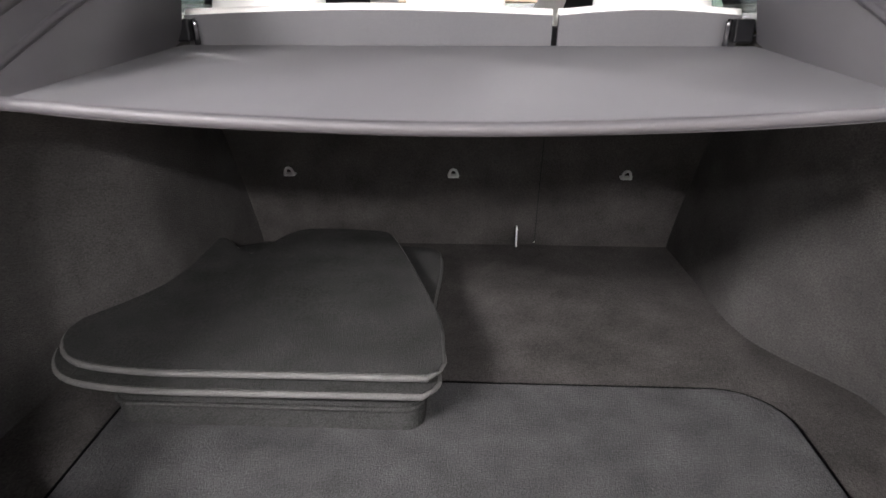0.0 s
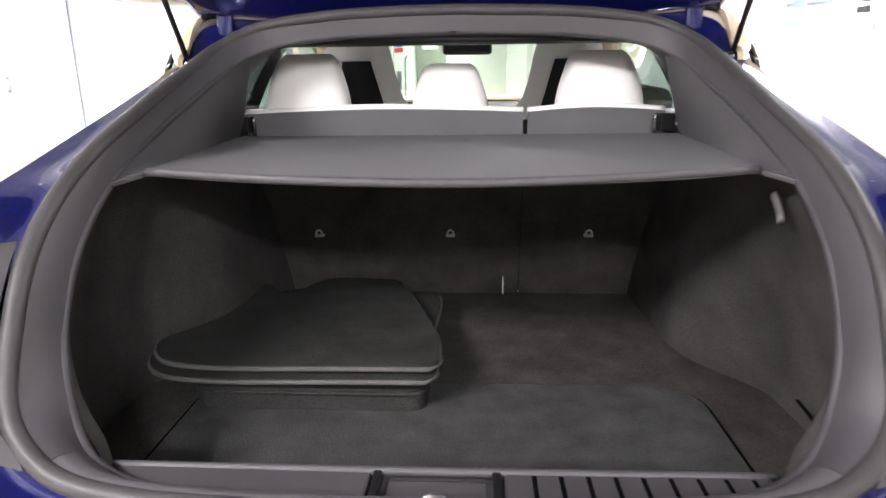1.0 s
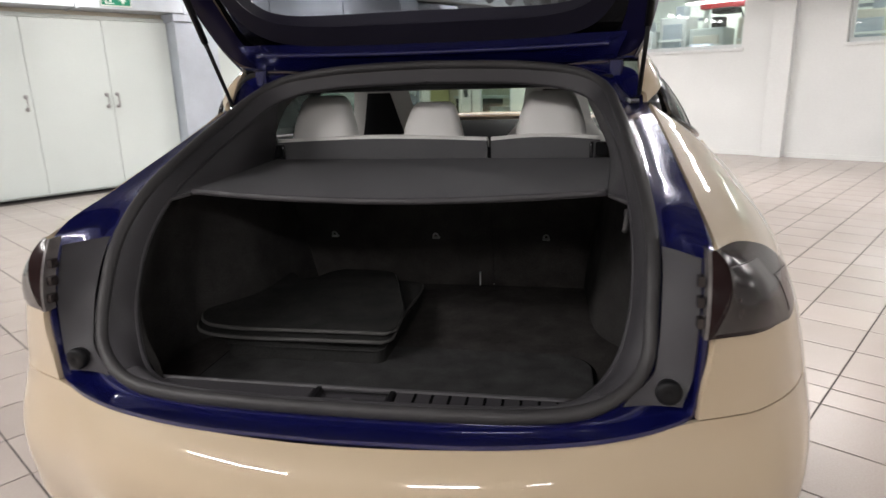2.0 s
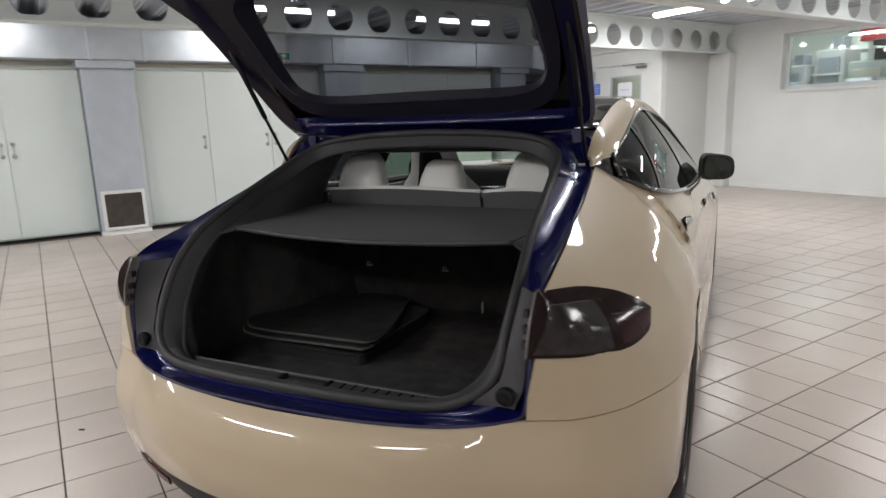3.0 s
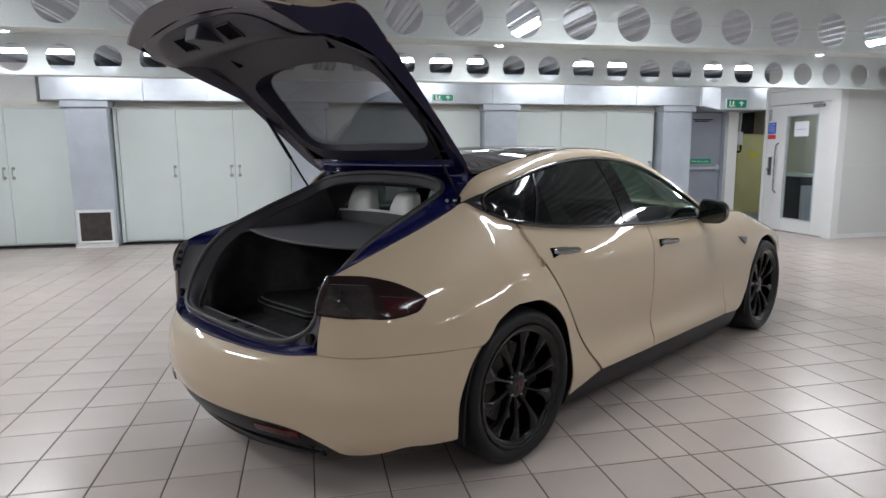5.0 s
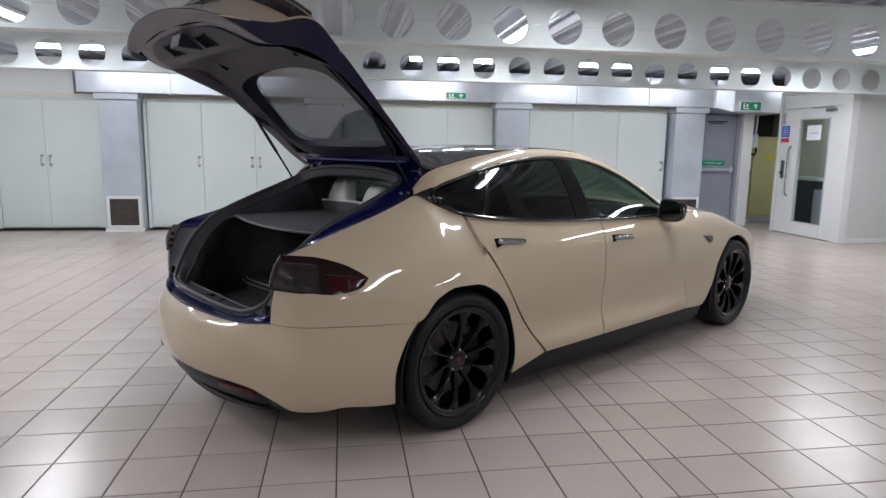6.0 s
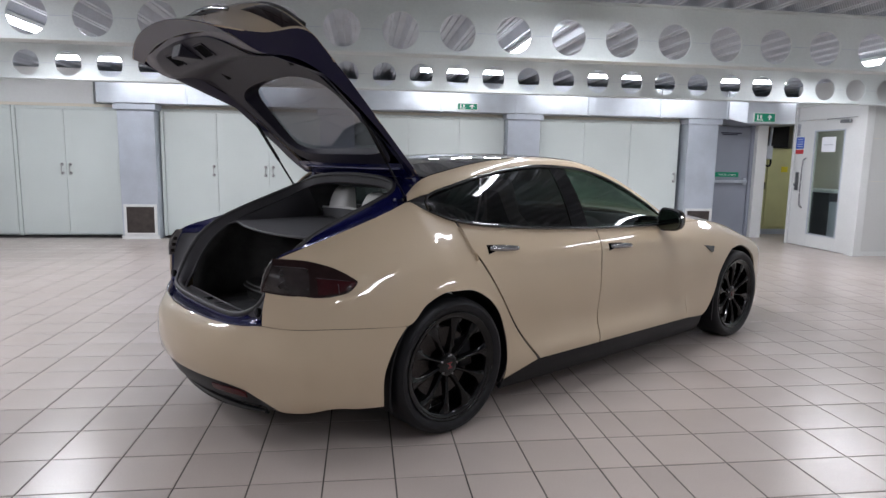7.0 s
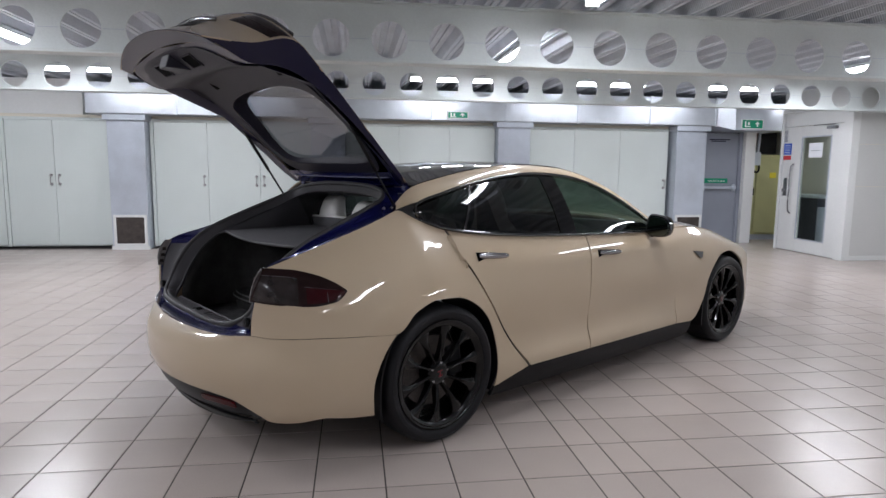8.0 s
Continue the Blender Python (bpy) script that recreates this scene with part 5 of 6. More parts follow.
def shroud():
    def fn(i, j):
        z = 0.625 + 0.255 * i
        xi, yi = (spl([0.63, 0.682, 0.775, 0.87, 0.955], [SEAL[k][c] for k in (3, 4, 5, 6, 7)], z) for c in (0, 1))
        xo, yo = (spl([0.608, 0.68, 0.76, 0.9], [EDGE[k][c] for k in (4, 5, 6, 7)], z) for c in (0, 1))
        q = 0.2 + 0.66 * j
        return (xi + (xo - xi) * q, yi + (yo - yi) * q + 0.014 * math.sin(3.1416 * q) - 0.002, z)

    return grid(fn, 24, 8)


for sh, s in zip(both("lamp_shroud", shroud, "trim", "dark grey plastic shroud beside the tail lamp", thick=0.006), (1, -1)):
    bp = revolve([(-0.012, 0.0), (-0.012, 0.02), (0.0, 0.023), (0.008, 0.023), (0.012, 0.018), (0.012, 0.008), (0.009, 0.0)], 20)
    part("buffer_bracket", boxes((0.612 * s - 0.012, 0.612 * s + 0.012, 0.48, 0.52, 0.925, 0.948), (0.618 * s - 0.006, 0.618 * s + 0.006, 0.492, 0.51, 0.905, 0.93)), "steel", car, "small bare steel bracket on the hatch channel", bevel=0.003)
    part("hinge_bolt", revolve([(0, 0), (0, 0.009), (0.007, 0.008), (0.011, 0.005), (0.011, 0)], 12), "steel", car, "bright hinge bolt", True, m=Matrix.Translation(settle(Vector((0.565 * s, 0.99, 1.132)))) @ pose(0, 0, 0, 0, -60, 0))
    part("bump_stop", bp, "black", sh, "round black rubber bump stop", True, m=Matrix.Translation((0.597 * s, 0.234, 0.67)) @ pose(0, 0, 0, 0, 0, -90))

# load sill
sillp = part("sill_plate", boxes((-0.42, -0.085, 0.206, 0.278, 0.583, 0.601), (0.085, 0.42, 0.206, 0.278, 0.583, 0.601), (-0.43, 0.43, 0.204, 0.284, 0.5, 0.59)), "trim", car, "dark grey load sill plate", bevel=0.004)
part("sill_front_edge", tube([(-0.43, 0.28, 0.599), (0, 0.276, 0.6), (0.43, 0.28, 0.599)], 0.006, 8, 20), "trimlite", sillp, "", True)
for k in range(9):
    x = 0.12 + 0.034 * k
    part("grip_rib", boxes((x, x + 0.006, 0.215, 0.27, 0.6005, 0.602)), "hole", sillp, "", bevel=0.002, m=None)
lt = part("latch", boxes((-0.07, 0.07, 0.198, 0.275, 0.56, 0.592)), "trim", car, "grey tailgate latch pocket", bevel=0.008)
part("striker", tube([(-0.011, 0.212, 0.588), (-0.011, 0.212, 0.606), (0.011, 0.212, 0.606), (0.011, 0.212, 0.588)], 0.005, 8, 12), "steel", lt, "bare steel latch striker", True)
for x in (-0.076, 0.076):
    part("latch_wall", boxes((x - 0.006, x + 0.006, 0.204, 0.28, 0.58, 0.604)), "black", lt, "", bevel=0.003)

# boot interior
part("boot_floor", boxes((-0.63, 0.63, 0.285, 1.345, 0.44, 0.489)), "carpet", car, "black carpeted boot floor")
fl = part("boot_floor_lid", slab(rounded(-0.49, 0.48, 0.325, 0.742, 0.09, 8), 0.4892, 0.4975), "lidpile", car, "carpeted lift-up floor panel", bevel=0.003)
part("panel_gap", tube([(x, y, 0.4885) for x, y in rounded(-0.495, 0.485, 0.32, 0.748, 0.094, 8)], 0.0046, 6, 120, loop=True), "hole", fl, "dark gap round the floor panel", True)
part("boot_rear_wall", boxes((-0.55, 0.55, 0.262, 0.284, 0.44, 0.575)), "carpet", car)


def side_lining():
    def fn(i, j):
        z = 0.485 + (0.975 - 0.485) * j
        ya = spl([0.485, 0.6, 0.62, 0.68, 0.77, 0.86, 0.945, 0.975], [0.3, 0.3, 0.305, 0.33, 0.378, 0.455, 0.57, 0.62], z)
        xa = spl([0.485, 0.6, 0.62, 0.68, 0.77, 0.86, 0.945, 0.975], [0.45, 0.46, 0.475, 0.515, 0.545, 0.55, 0.545, 0.545], z)
        y = ya + (1.365 - ya) * i
        base = spl([0.3, 0.36, 0.45, 0.6, 0.72, 0.78, 0.84, 0.91, 1.0, 1.15, 1.365], [0.45, 0.55, 0.605, 0.628, 0.622, 0.592, 0.548, 0.51, 0.494, 0.49, 0.48], y)
        top = spl([0.3, 0.62, 0.9, 1.365], [0.545, 0.55, 0.555, 0.545], y)
        x = base + (top - base) * j**1.4
        k = min(1.0, i / 0.12)
        return (xa + (x - xa) * (k * k * (3 - 2 * k)), y, z)

    return grid(fn, 64, 20)


liners = both("side_lining", side_lining, "sidepile", "black carpeted boot side lining", thick=-0.003)
part("lining_slot", tube([(0.622, 0.62, 0.53), (0.616, 0.56, 0.53), (0.602, 0.5, 0.532)], 0.003, 8, 20), "hole", liners[0], "slot in the side lining, its shade painted black", True)
part("boot_lamp", tube([(0.541, 0.632, 0.9), (0.54, 0.615, 0.889), (0.536, 0.592, 0.876), (0.533, 0.58, 0.866)], 0.01, 8, 10, flat=0.6), "lampshell", liners[0], "small pale grey boot lamp", True)


def back_panel(x0, x1):
    def fn(i, j):
        x = x0 + (x1 - x0) * i
        z = 0.49 + (0.952 - 0.49) * j
        edge = min(1.0, 10 * min(i, 1 - i) + 0.1)
        return (x, 1.335 - 0.2885 * (z - 0.49) - 0.006 * edge, z)

    return grid(fn, 20, 14)


seat = part("rear_seat_back", back_panel(-0.56, 0.1705), "carpet", car, "carpet-backed rear seat back, wide section", True, thick=0.05)
seat2 = part("rear_seat_back", back_panel(0.1725, 0.535), "carpet", car, "carpet-backed rear seat back, narrow section", True, thick=0.05)


part("seat_gap_filler", grid(lambda i, j: (0.15 + 0.045 * i, 1.355 - 0.15 * j, 0.49 + 0.5 * j), 2, 6), "black", seat2, "", thick=0.01)


def top_panel(x0, x1):
    def fn(i, j):
        x = x0 + (x1 - x0) * i
        arc = 0.012 * math.sin(3.1416 * i)
        return (x, 1.2 - 0.012 * j, 0.945 + 0.068 * j + 0.7 * arc * j)
    return grid(fn, 20, 6)


for st, x0, x1 in ((seat, -0.535, 0.166), (seat2, 0.178, 0.512)):
    part("upper_shell", top_panel(x0, x1), "cover", st, "grey plastic seat-back shell", True, thick=0.02)
    part("leather_edge", tube([(x0, 1.204, 1.013), ((x0 + x1) / 2, 1.21, 1.024), (x1, 1.204, 1.013)], 0.012, 10, 24), "white", st, "white leather edge", True)
    part("seat_cushion_front", grid(lambda i, j, x0=x0, x1=x1: (x0 + (x1 - x0) * i, 1.24 + 0.12 * j + 0.02 * math.sin(3.14 * i), 1.015 - 0.45 * j), 16, 8), "white", st, "white leather backrest", True, thick=0.03)
for x, par in ((-0.54, seat), (0.515, seat2)):
    part("seat_latch", boxes((x - 0.018, x + 0.018, 1.172, 1.202, 0.965, 1.008)), "black", par, "", bevel=0.004)
    part("latch_bar", tube([(x + (0.03 if x < 0 else -0.03), 1.177, 0.96), (x + (0.03 if x < 0 else -0.03), 1.172, 1.008)], 0.006, 8, 4), "chrome", par, "", True)
for x, par in ((-0.382, seat), (-0.02, seat), (0.353, seat2)):
    an = part("tether_anchor", boxes((x - 0.012, x + 0.012, 1.254, 1.275, 0.67, 0.675)), "anchor", par, "small steel tether anchor", bevel=0.002)
    part("anchor_loop", tube([(x - 0.01, 1.258, 0.674), (x - 0.006, 1.254, 0.687), (x, 1.252, 0.691), (x + 0.006, 1.254, 0.687), (x + 0.01, 1.258, 0.674)], 0.003, 8, 14), "anchor", an, "", True)
part("fabric_tag", boxes((0.1245, 0.1275, 1.29, 1.31, 0.5, 0.545)), "signwhite", seat, "small white care tag", bevel=0.001)


def head(x, w, zt, y):
    """A padded headrest, broad at its foot and narrower towards the rounded top."""
    def fn(i, j):
        a = 6.2832 * i
        p = lambda v, e: math.copysign(abs(v) ** e, v)
        z = 1.0 + (zt - 1.0) * min(1.0, j / 0.85)
        close = 1.0 if j <= 0.85 else max(0.0, (1 - j) / 0.15)
        q = min(1.0, j / 0.85)
        wide = w * spl([0, 0.35, 0.7, 0.9, 1.0], [1.02, 0.95, 0.8, 0.68, 0.52], q) * close
        deep = 0.055 * spl([0, 0.5, 0.85, 1.0], [1.1, 1.0, 0.85, 0.55], q) * close
        return (x + wide * p(math.cos(a), 0.6), y + deep * p(math.sin(a), 0.7) + 0.03 * q * q, z)

    return grid(fn, 32, 20, loop=True)


part("headrest", head(-0.388, 0.112, 1.163, 1.26), "white", seat, "white leather headrest", True)
part("headrest", head(-0.018, 0.1, 1.135, 1.26), "white", seat, "white leather headrest, low centre", True)
part("headrest", head(0.362, 0.112, 1.163, 1.26), "white", seat2, "white leather headrest", True)

# parcel cover and side shelves
def cover():
    def fn(i, j):
        t = 2 * i - 1
        y0, z0 = 0.588 - 0.055 * (1 - t * t), 0.955 - 0.012 * (1 - t * t)
        y1, z1 = 1.2, 0.957
        w = 0.492 + (0.555 - 0.492) * j
        return (t * w, y0 + (y1 - y0) * j, z0 + (z1 - z0) * j + 0.006 * math.sin(3.1416 * j) * (1 - t * t))

    return grid(fn, 30, 24)


cv = part("parcel_cover", cover(), "cover", car, "grey cloth parcel shelf cover", True, thick=0.012)
part("cover_edge", tube([(-0.492, 0.586, 0.951), (-0.25, 0.546, 0.943), (0, 0.531, 0.939), (0.25, 0.546, 0.943), (0.492, 0.586, 0.951)], 0.008, 8, 40), "trimlite", cv, "stitched cover edge", True)


def side_shelf():
    def fn(i, j):
        k = 7.0 + 3.4 * i
        p = Vector(at_knots(LINE, k))
        a = Vector((0.492 + 0.06 * i, 0.59 + 0.61 * i, 0.952 + 0.005 * i))
        return a.lerp(p, j)

    return grid(fn, 24, 8)


both("side_shelf", side_shelf, "trimlite", "grey plastic side shelf trim", thick=-0.008)


def c_trim():
    def fn(i, j):
        k = 9.4 + 2.1 * i
        p = Vector(at_knots(LINE, k))
        a = Vector((0.552 + 0.02 * math.sin(3.14 * i), 1.2 + 0.18 * i, 0.97 + 0.19 * i))
        return a.lerp(p, j)

    return grid(fn, 20, 8)


both("pillar_trim", c_trim, "trim", "grey pillar trim inside the hatch", thick=-0.008)


def bracket():
    bm = bmesh.new()
    top = [bm.verts.new(q) for q in ((0.488, 0.6, 0.953), (0.497, 0.575, 0.95), (0.547, 0.535, 0.936), (0.55, 0.56, 0.941))]
    low = [bm.verts.new((q.co.x, q.co.y + 0.004, q.co.z - 0.009)) for q in top]
    bm.faces.new(top), bm.faces.new(low)
    for i in range(4):
        bm.faces.new((low[i], low[(i + 1) % 4], top[(i + 1) % 4], top[i]))
    return bm


both("cover_bracket", bracket, "trimlite", "slim grey cover bracket", smooth=False, bevel=0.002)

# cabin
part("cabin_floor", boxes((-0.72, 0.72, 1.4, 3.3, 0.24, 0.3)), "carpet", car, "dark cabin floor")
both("inner_belt", lambda: tube([Vector(p) + Vector((-0.034, 0, -0.014)) for p in WIN_BOT[1:]], 0.026, 8, 40), "black", "black inner window-sill trim")
both("door_card", lambda: boxes((0.78, 0.84, 1.45, 3.2, 0.3, 0.93)), "black", "black inner door panel", smooth=False, bevel=0.02)
part("rear_bench", boxes((-0.62, 0.62, 1.36, 1.85, 0.3, 0.6)), "white", car, "white leather rear bench", bevel=0.06)
dash = part("dashboard", grid(lambda i, j: (0.74 * (2 * i - 1), 2.72 + 0.5 * j - 0.05 * math.sin(3.14 * i), 0.62 + 0.375 * min(1, 2.2 * j) - 0.03 * j), 20, 12), "black", car, "black dashboard with silver trim", True, thick=0.03)
part("trim_strip", tube([(-0.7, 2.7, 0.83), (-0.3, 2.66, 0.86), (0.1, 2.66, 0.88), (0.3, 2.68, 0.9), (0.7, 2.72, 0.86)], 0.014, 8, 30), "chrome", dash, "", True)
part("centre_screen", boxes((-0.13, 0.11, 2.63, 2.655, 0.62, 0.9)), "gloss", dash, "black portrait touchscreen", bevel=0.008)
part("binnacle", grid(lambda i, j: (0.22 + 0.34 * i, 2.62 + 0.2 * j, 0.9 + 0.06 * math.sin(3.1416 * i)), 12, 4), "black", dash, "", True, thick=0.04)
wh = part("steering_wheel", tube([Vector((0.39 + 0.185 * math.cos(a * 6.2832 / 24), 2.5 + 0.07 * math.sin(a * 6.2832 / 24), 0.83 + 0.175 * math.sin(a * 6.2832 / 24))) for a in range(24)], 0.017, 8, 48, loop=True), "black", car, "black leather steering wheel", True)
part("wheel_hub", boxes((0.31, 0.47, 2.5, 2.54, 0.77, 0.87)), "black", wh, "", bevel=0.02)
part("mirror_interior", boxes((-0.1, 0.12, 2.52, 2.56, 1.2, 1.265)), "black", car, "black interior mirror", bevel=0.015)


def front_seat(x):
    def back(i, j):
        t = 2 * i - 1
        w = spl([0, 0.35, 0.62, 0.78, 1.0], [0.25, 0.265, 0.235, 0.15, 0.115], j)
        z = 0.45 + 0.8 * j
        return (x + t * w, 2.08 - 0.22 * j + 0.1 * abs(t) ** 2.5 * (1 - 0.5 * j), z - 0.05 * abs(t) ** 4 * j)

    s = part("front_seat", grid(back, 20, 26), "white", car, "white leather front sports seat with black insert", True, thick=0.09)

    def insert(i, j):
        t = 2 * i - 1
        w = spl([0, 0.4, 0.7, 1.0], [0.2, 0.19, 0.1, 0.05], j)
        z = 0.5 + 0.66 * j
        jj = (z - 0.45) / 0.8
        return (x + t * w, 2.08 - 0.22 * jj + 0.1 * (abs(t) * w / 0.26) ** 2.5 - 0.004 - 0.02 * (1 - t * t), z)

    part("back_insert", grid(insert, 12, 16), "black", s, "black shell insert", True)
    part("cushion", boxes((x - 0.25, x + 0.25, 2.05, 2.55, 0.3, 0.55)), "white", s, "", bevel=0.07)


front_seat(-0.37)
front_seat(0.37)

# tailgate, raised
E_OUT = [(0.6, 1.14, 1.222), (0.622, 1.05, 1.184), (0.637, 0.87, 1.118), (0.647, 0.7, 1.058), (0.655, 0.52, 0.995), (0.658, 0.4, 0.949), (0.66, 0.29, 0.903), (0.653, 0.25, 0.85), (0.64, 0.225, 0.72), (0.6, 0.13, 0.53)]
C_OUT = [(0, 1.19, 1.29), (0, 1.08, 1.262), (0, 0.86, 1.2), (0, 0.65, 1.132), (0, 0.45, 1.065), (0, 0.27, 1.008), (0, 0.085, 0.965), (0, 0.055, 0.85), (0, 0.05, 0.69), (0, 0.03, 0.5)]
E_IN = [(0.59, 1.125, 1.203), (0.612, 1.035, 1.16), (0.626, 0.855, 1.088), (0.634, 0.71, 1.025), (0.636, 0.57, 0.955), (0.635, 0.475, 0.9), (0.625, 0.4, 0.845), (0.615, 0.345, 0.78), (0.61, 0.295, 0.675), (0.6, 0.175, 0.575)]
C_IN = [(0, 1.165, 1.255), (0, 1.065, 1.222), (0, 0.845, 1.15), (0, 0.66, 1.08), (0, 0.49, 0.995), (0, 0.38, 0.925), (0, 0.29, 0.865), (0, 0.286, 0.8), (0, 0.267, 0.664), (0, 0.11, 0.555)]
SWING = Matrix.Translation((0, 1.155, 1.245)) @ Matrix.Rotation(radians(-64.7), 4, "X") @ Matrix.Translation((0, -1.155, -1.245))


def lid(s, t, d):
    """A point of the tailgate: s hinge to tail, t side to side, d from skin (0) to lining (1)."""
    k = max(0.0, min(1.0, s)) * 9
    f = abs(t) ** 2.2
    out = Vector(at_knots(C_OUT, k)).lerp(Vector(at_knots(E_OUT, k)), f)
    inn = Vector(at_knots(C_IN, k)).lerp(Vector(at_knots(E_IN, k)), f)
    out.x, inn.x = t * at_knots(E_OUT, k)[0], t * at_knots(E_IN, k)[0]
    return SWING @ out.lerp(inn, d)


def ring_map(outer, inner, d, n=88, nr=5, d2=None):
    """A frame on the tailgate between two rounded outlines in (s, t)."""
    def outline(b, a):
        s0, s1, t0, t1, e, taper = b
        c, q = math.cos(a), math.sin(a)
        c, q = math.copysign(abs(c) ** e, c), math.copysign(abs(q) ** e, q)
        return ((s0 + s1) / 2 + (s1 - s0) / 2 * c, (t0 + t1) / 2 + (t1 - t0) / 2 * q * (1 - taper * c))

    def fn(i, j):
        a = 6.2831853 * i
        p, q = outline(outer, a), outline(inner, a)
        dd = d if d2 is None else d + (d2 - d) * j
        return lid(p[0] + (q[0] - p[0]) * j, p[1] + (q[1] - p[1]) * j, dd)

    return grid(fn, n, nr, loop=True)


def patch_map(b, d):
    s0, s1, t0, t1, e, taper = b

    def fn(i, j):
        a = 6.2831853 * i
        c, q = math.cos(a), math.sin(a)
        c, q = math.copysign(abs(c) ** e, c), math.copysign(abs(q) ** e, q)
        r = max(j, 0.001)
        return lid((s0 + s1) / 2 + (s1 - s0) / 2 * c * r, (t0 + t1) / 2 + (t1 - t0) / 2 * q * (1 - taper * c * r) * r, d)

    return grid(fn, 88, 12, loop=True)


gate = part("tailgate", grid(lambda i, j: lid(i, 2 * j - 1, 0.0), 60, 28, keep=lambda i, j: i > 0.52), "tan", car, "raised tailgate, tan outside and dark navy and grey inside", True, thick=0.006)
GLASS = (0.168, 0.43, -0.74, 0.74, 0.3, 0.05)
part("side_skin", ring_map((0.0, 0.525, -1.0, 1.0, 0.12, 0), (0.03, 0.5, -0.9, 0.9, 0.2, 0), 0.0, 88, 4), "tan", gate, "tan painted border of the tailgate", True, thick=0.004)
part("rim_skin", ring_map((0.03, 0.5, -0.9, 0.9, 0.2, 0), GLASS, 0.02), "gloss", gate, "gloss black border of the rear screen", True, thick=0.004)
p = part("rear_screen", patch_map(GLASS, 0.06), "lidwin", gate, "tinted rear screen glass", True)
p.visible_shadow = False
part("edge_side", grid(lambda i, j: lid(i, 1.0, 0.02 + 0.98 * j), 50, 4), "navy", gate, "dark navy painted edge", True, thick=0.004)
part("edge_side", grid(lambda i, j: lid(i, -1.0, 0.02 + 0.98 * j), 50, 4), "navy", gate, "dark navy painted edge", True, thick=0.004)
part("hinge_edge", grid(lambda i, j: lid(0.0, 2 * i - 1, j), 30, 3), "blue", gate, "blue painted hinge edge", True, thick=0.004)
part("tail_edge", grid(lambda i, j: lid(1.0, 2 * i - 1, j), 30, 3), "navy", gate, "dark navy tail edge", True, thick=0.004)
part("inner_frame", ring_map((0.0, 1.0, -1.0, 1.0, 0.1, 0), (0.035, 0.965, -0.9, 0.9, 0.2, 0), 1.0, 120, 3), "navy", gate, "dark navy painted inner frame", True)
part("hinge_strip", grid(lambda i, j: lid(0.0 + 0.115 * i, 1.84 * j - 0.92, 1.04 + 0.3 * math.sin(3.1416 * i)), 8, 40), "blue", gate, "glossy blue hinge-side strip", True)
# extra round bar that gives the hinge strip its bright line of highlight
part("strip_bead", tube([lid(0.075, t, 1.36) for t in (-0.86, -0.6, -0.3, 0.0, 0.3, 0.6, 0.86)], 0.008, 10, 48, flat=0.7), "blue", gate, "glossy blue bead added to catch a highlight along the strip", True)
LINING_OUT, LINING_IN = (0.11, 0.985, -0.89, 0.89, 0.28, 0), (0.15, 0.475, -0.8, 0.8, 0.36, 0.03)
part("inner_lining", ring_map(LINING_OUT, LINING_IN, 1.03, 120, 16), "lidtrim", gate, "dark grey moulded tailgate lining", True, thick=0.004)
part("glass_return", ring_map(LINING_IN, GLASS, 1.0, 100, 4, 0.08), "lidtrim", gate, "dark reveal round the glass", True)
def on_lid(s, t):
    """A frame on the lining: x across, y towards the tail, z out of the lining."""
    c, b = lid(s, t, 1.03), Vector((1, 0, 0))
    a = (lid(s + 0.02, t, 1.03) - lid(s - 0.02, t, 1.03)).normalized()
    n = a.cross(b).normalized()
    if n.z > 0:
        n = -n
    mm = Matrix((b, a, n)).transposed().to_4x4()
    mm.translation = settle(c)
    return mm


for t in (0.33, -0.33):
    # no real hollow: the pocket's depth is a black block on the lining
    pk = part("grab_pocket", boxes((-0.055, 0.055, -0.035, 0.035, -0.004, 0.005)), "hole", gate, "square grab pocket, its inner shade painted black", bevel=0.002, m=on_lid(0.945, t))
    part("pocket_rim", boxes((-0.06, 0.06, 0.035, 0.041, -0.004, 0.008), (-0.06, 0.06, -0.041, -0.035, -0.004, 0.008), (-0.06, -0.055, -0.035, 0.035, -0.004, 0.008), (0.055, 0.06, -0.035, 0.035, -0.004, 0.008)), "lidtrim", pk)
bm = bmesh.new()
v = [bm.verts.new(q) for q in ((-0.09, -0.06, 0), (0.09, -0.06, 0), (0.06, 0.06, 0), (-0.06, 0.06, 0), (-0.05, 0.035, 0.06), (0.05, 0.035, 0.06))]
for f in ((0, 1, 5, 4), (1, 2, 5), (2, 3, 4, 5), (3, 0, 4), (0, 3, 2, 1)):
    bm.faces.new([v[k] for k in f])
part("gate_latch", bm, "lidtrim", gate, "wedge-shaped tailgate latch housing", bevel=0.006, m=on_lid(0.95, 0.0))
for t in (-0.62, 0.62):
    bm = bmesh.new()
    side = 1 if t > 0 else -1
    low, top = ([bm.verts.new((side * x, y, z)) for x, y in ((-0.03, -0.028), (0.02, -0.034), (0.012, 0.034))] for z in (-0.002, 0.006))
    bm.faces.new(low), bm.faces.new(top)
    for k in range(3):
        bm.faces.new((low[k], low[(k + 1) % 3], top[(k + 1) % 3], top[k]))
    part("trim_clip", bm, "hole", gate, "triangular trim recess, its shade painted black", bevel=0.002, m=on_lid(0.6, t))
part("spoiler_lip", tube([lid(0.655, t, -0.02) for t in (-0.9, -0.6, -0.3, 0, 0.3, 0.6, 0.9)], 0.012, 8, 40, flat=0.6), "gloss", gate, "gloss black spoiler lip", True)
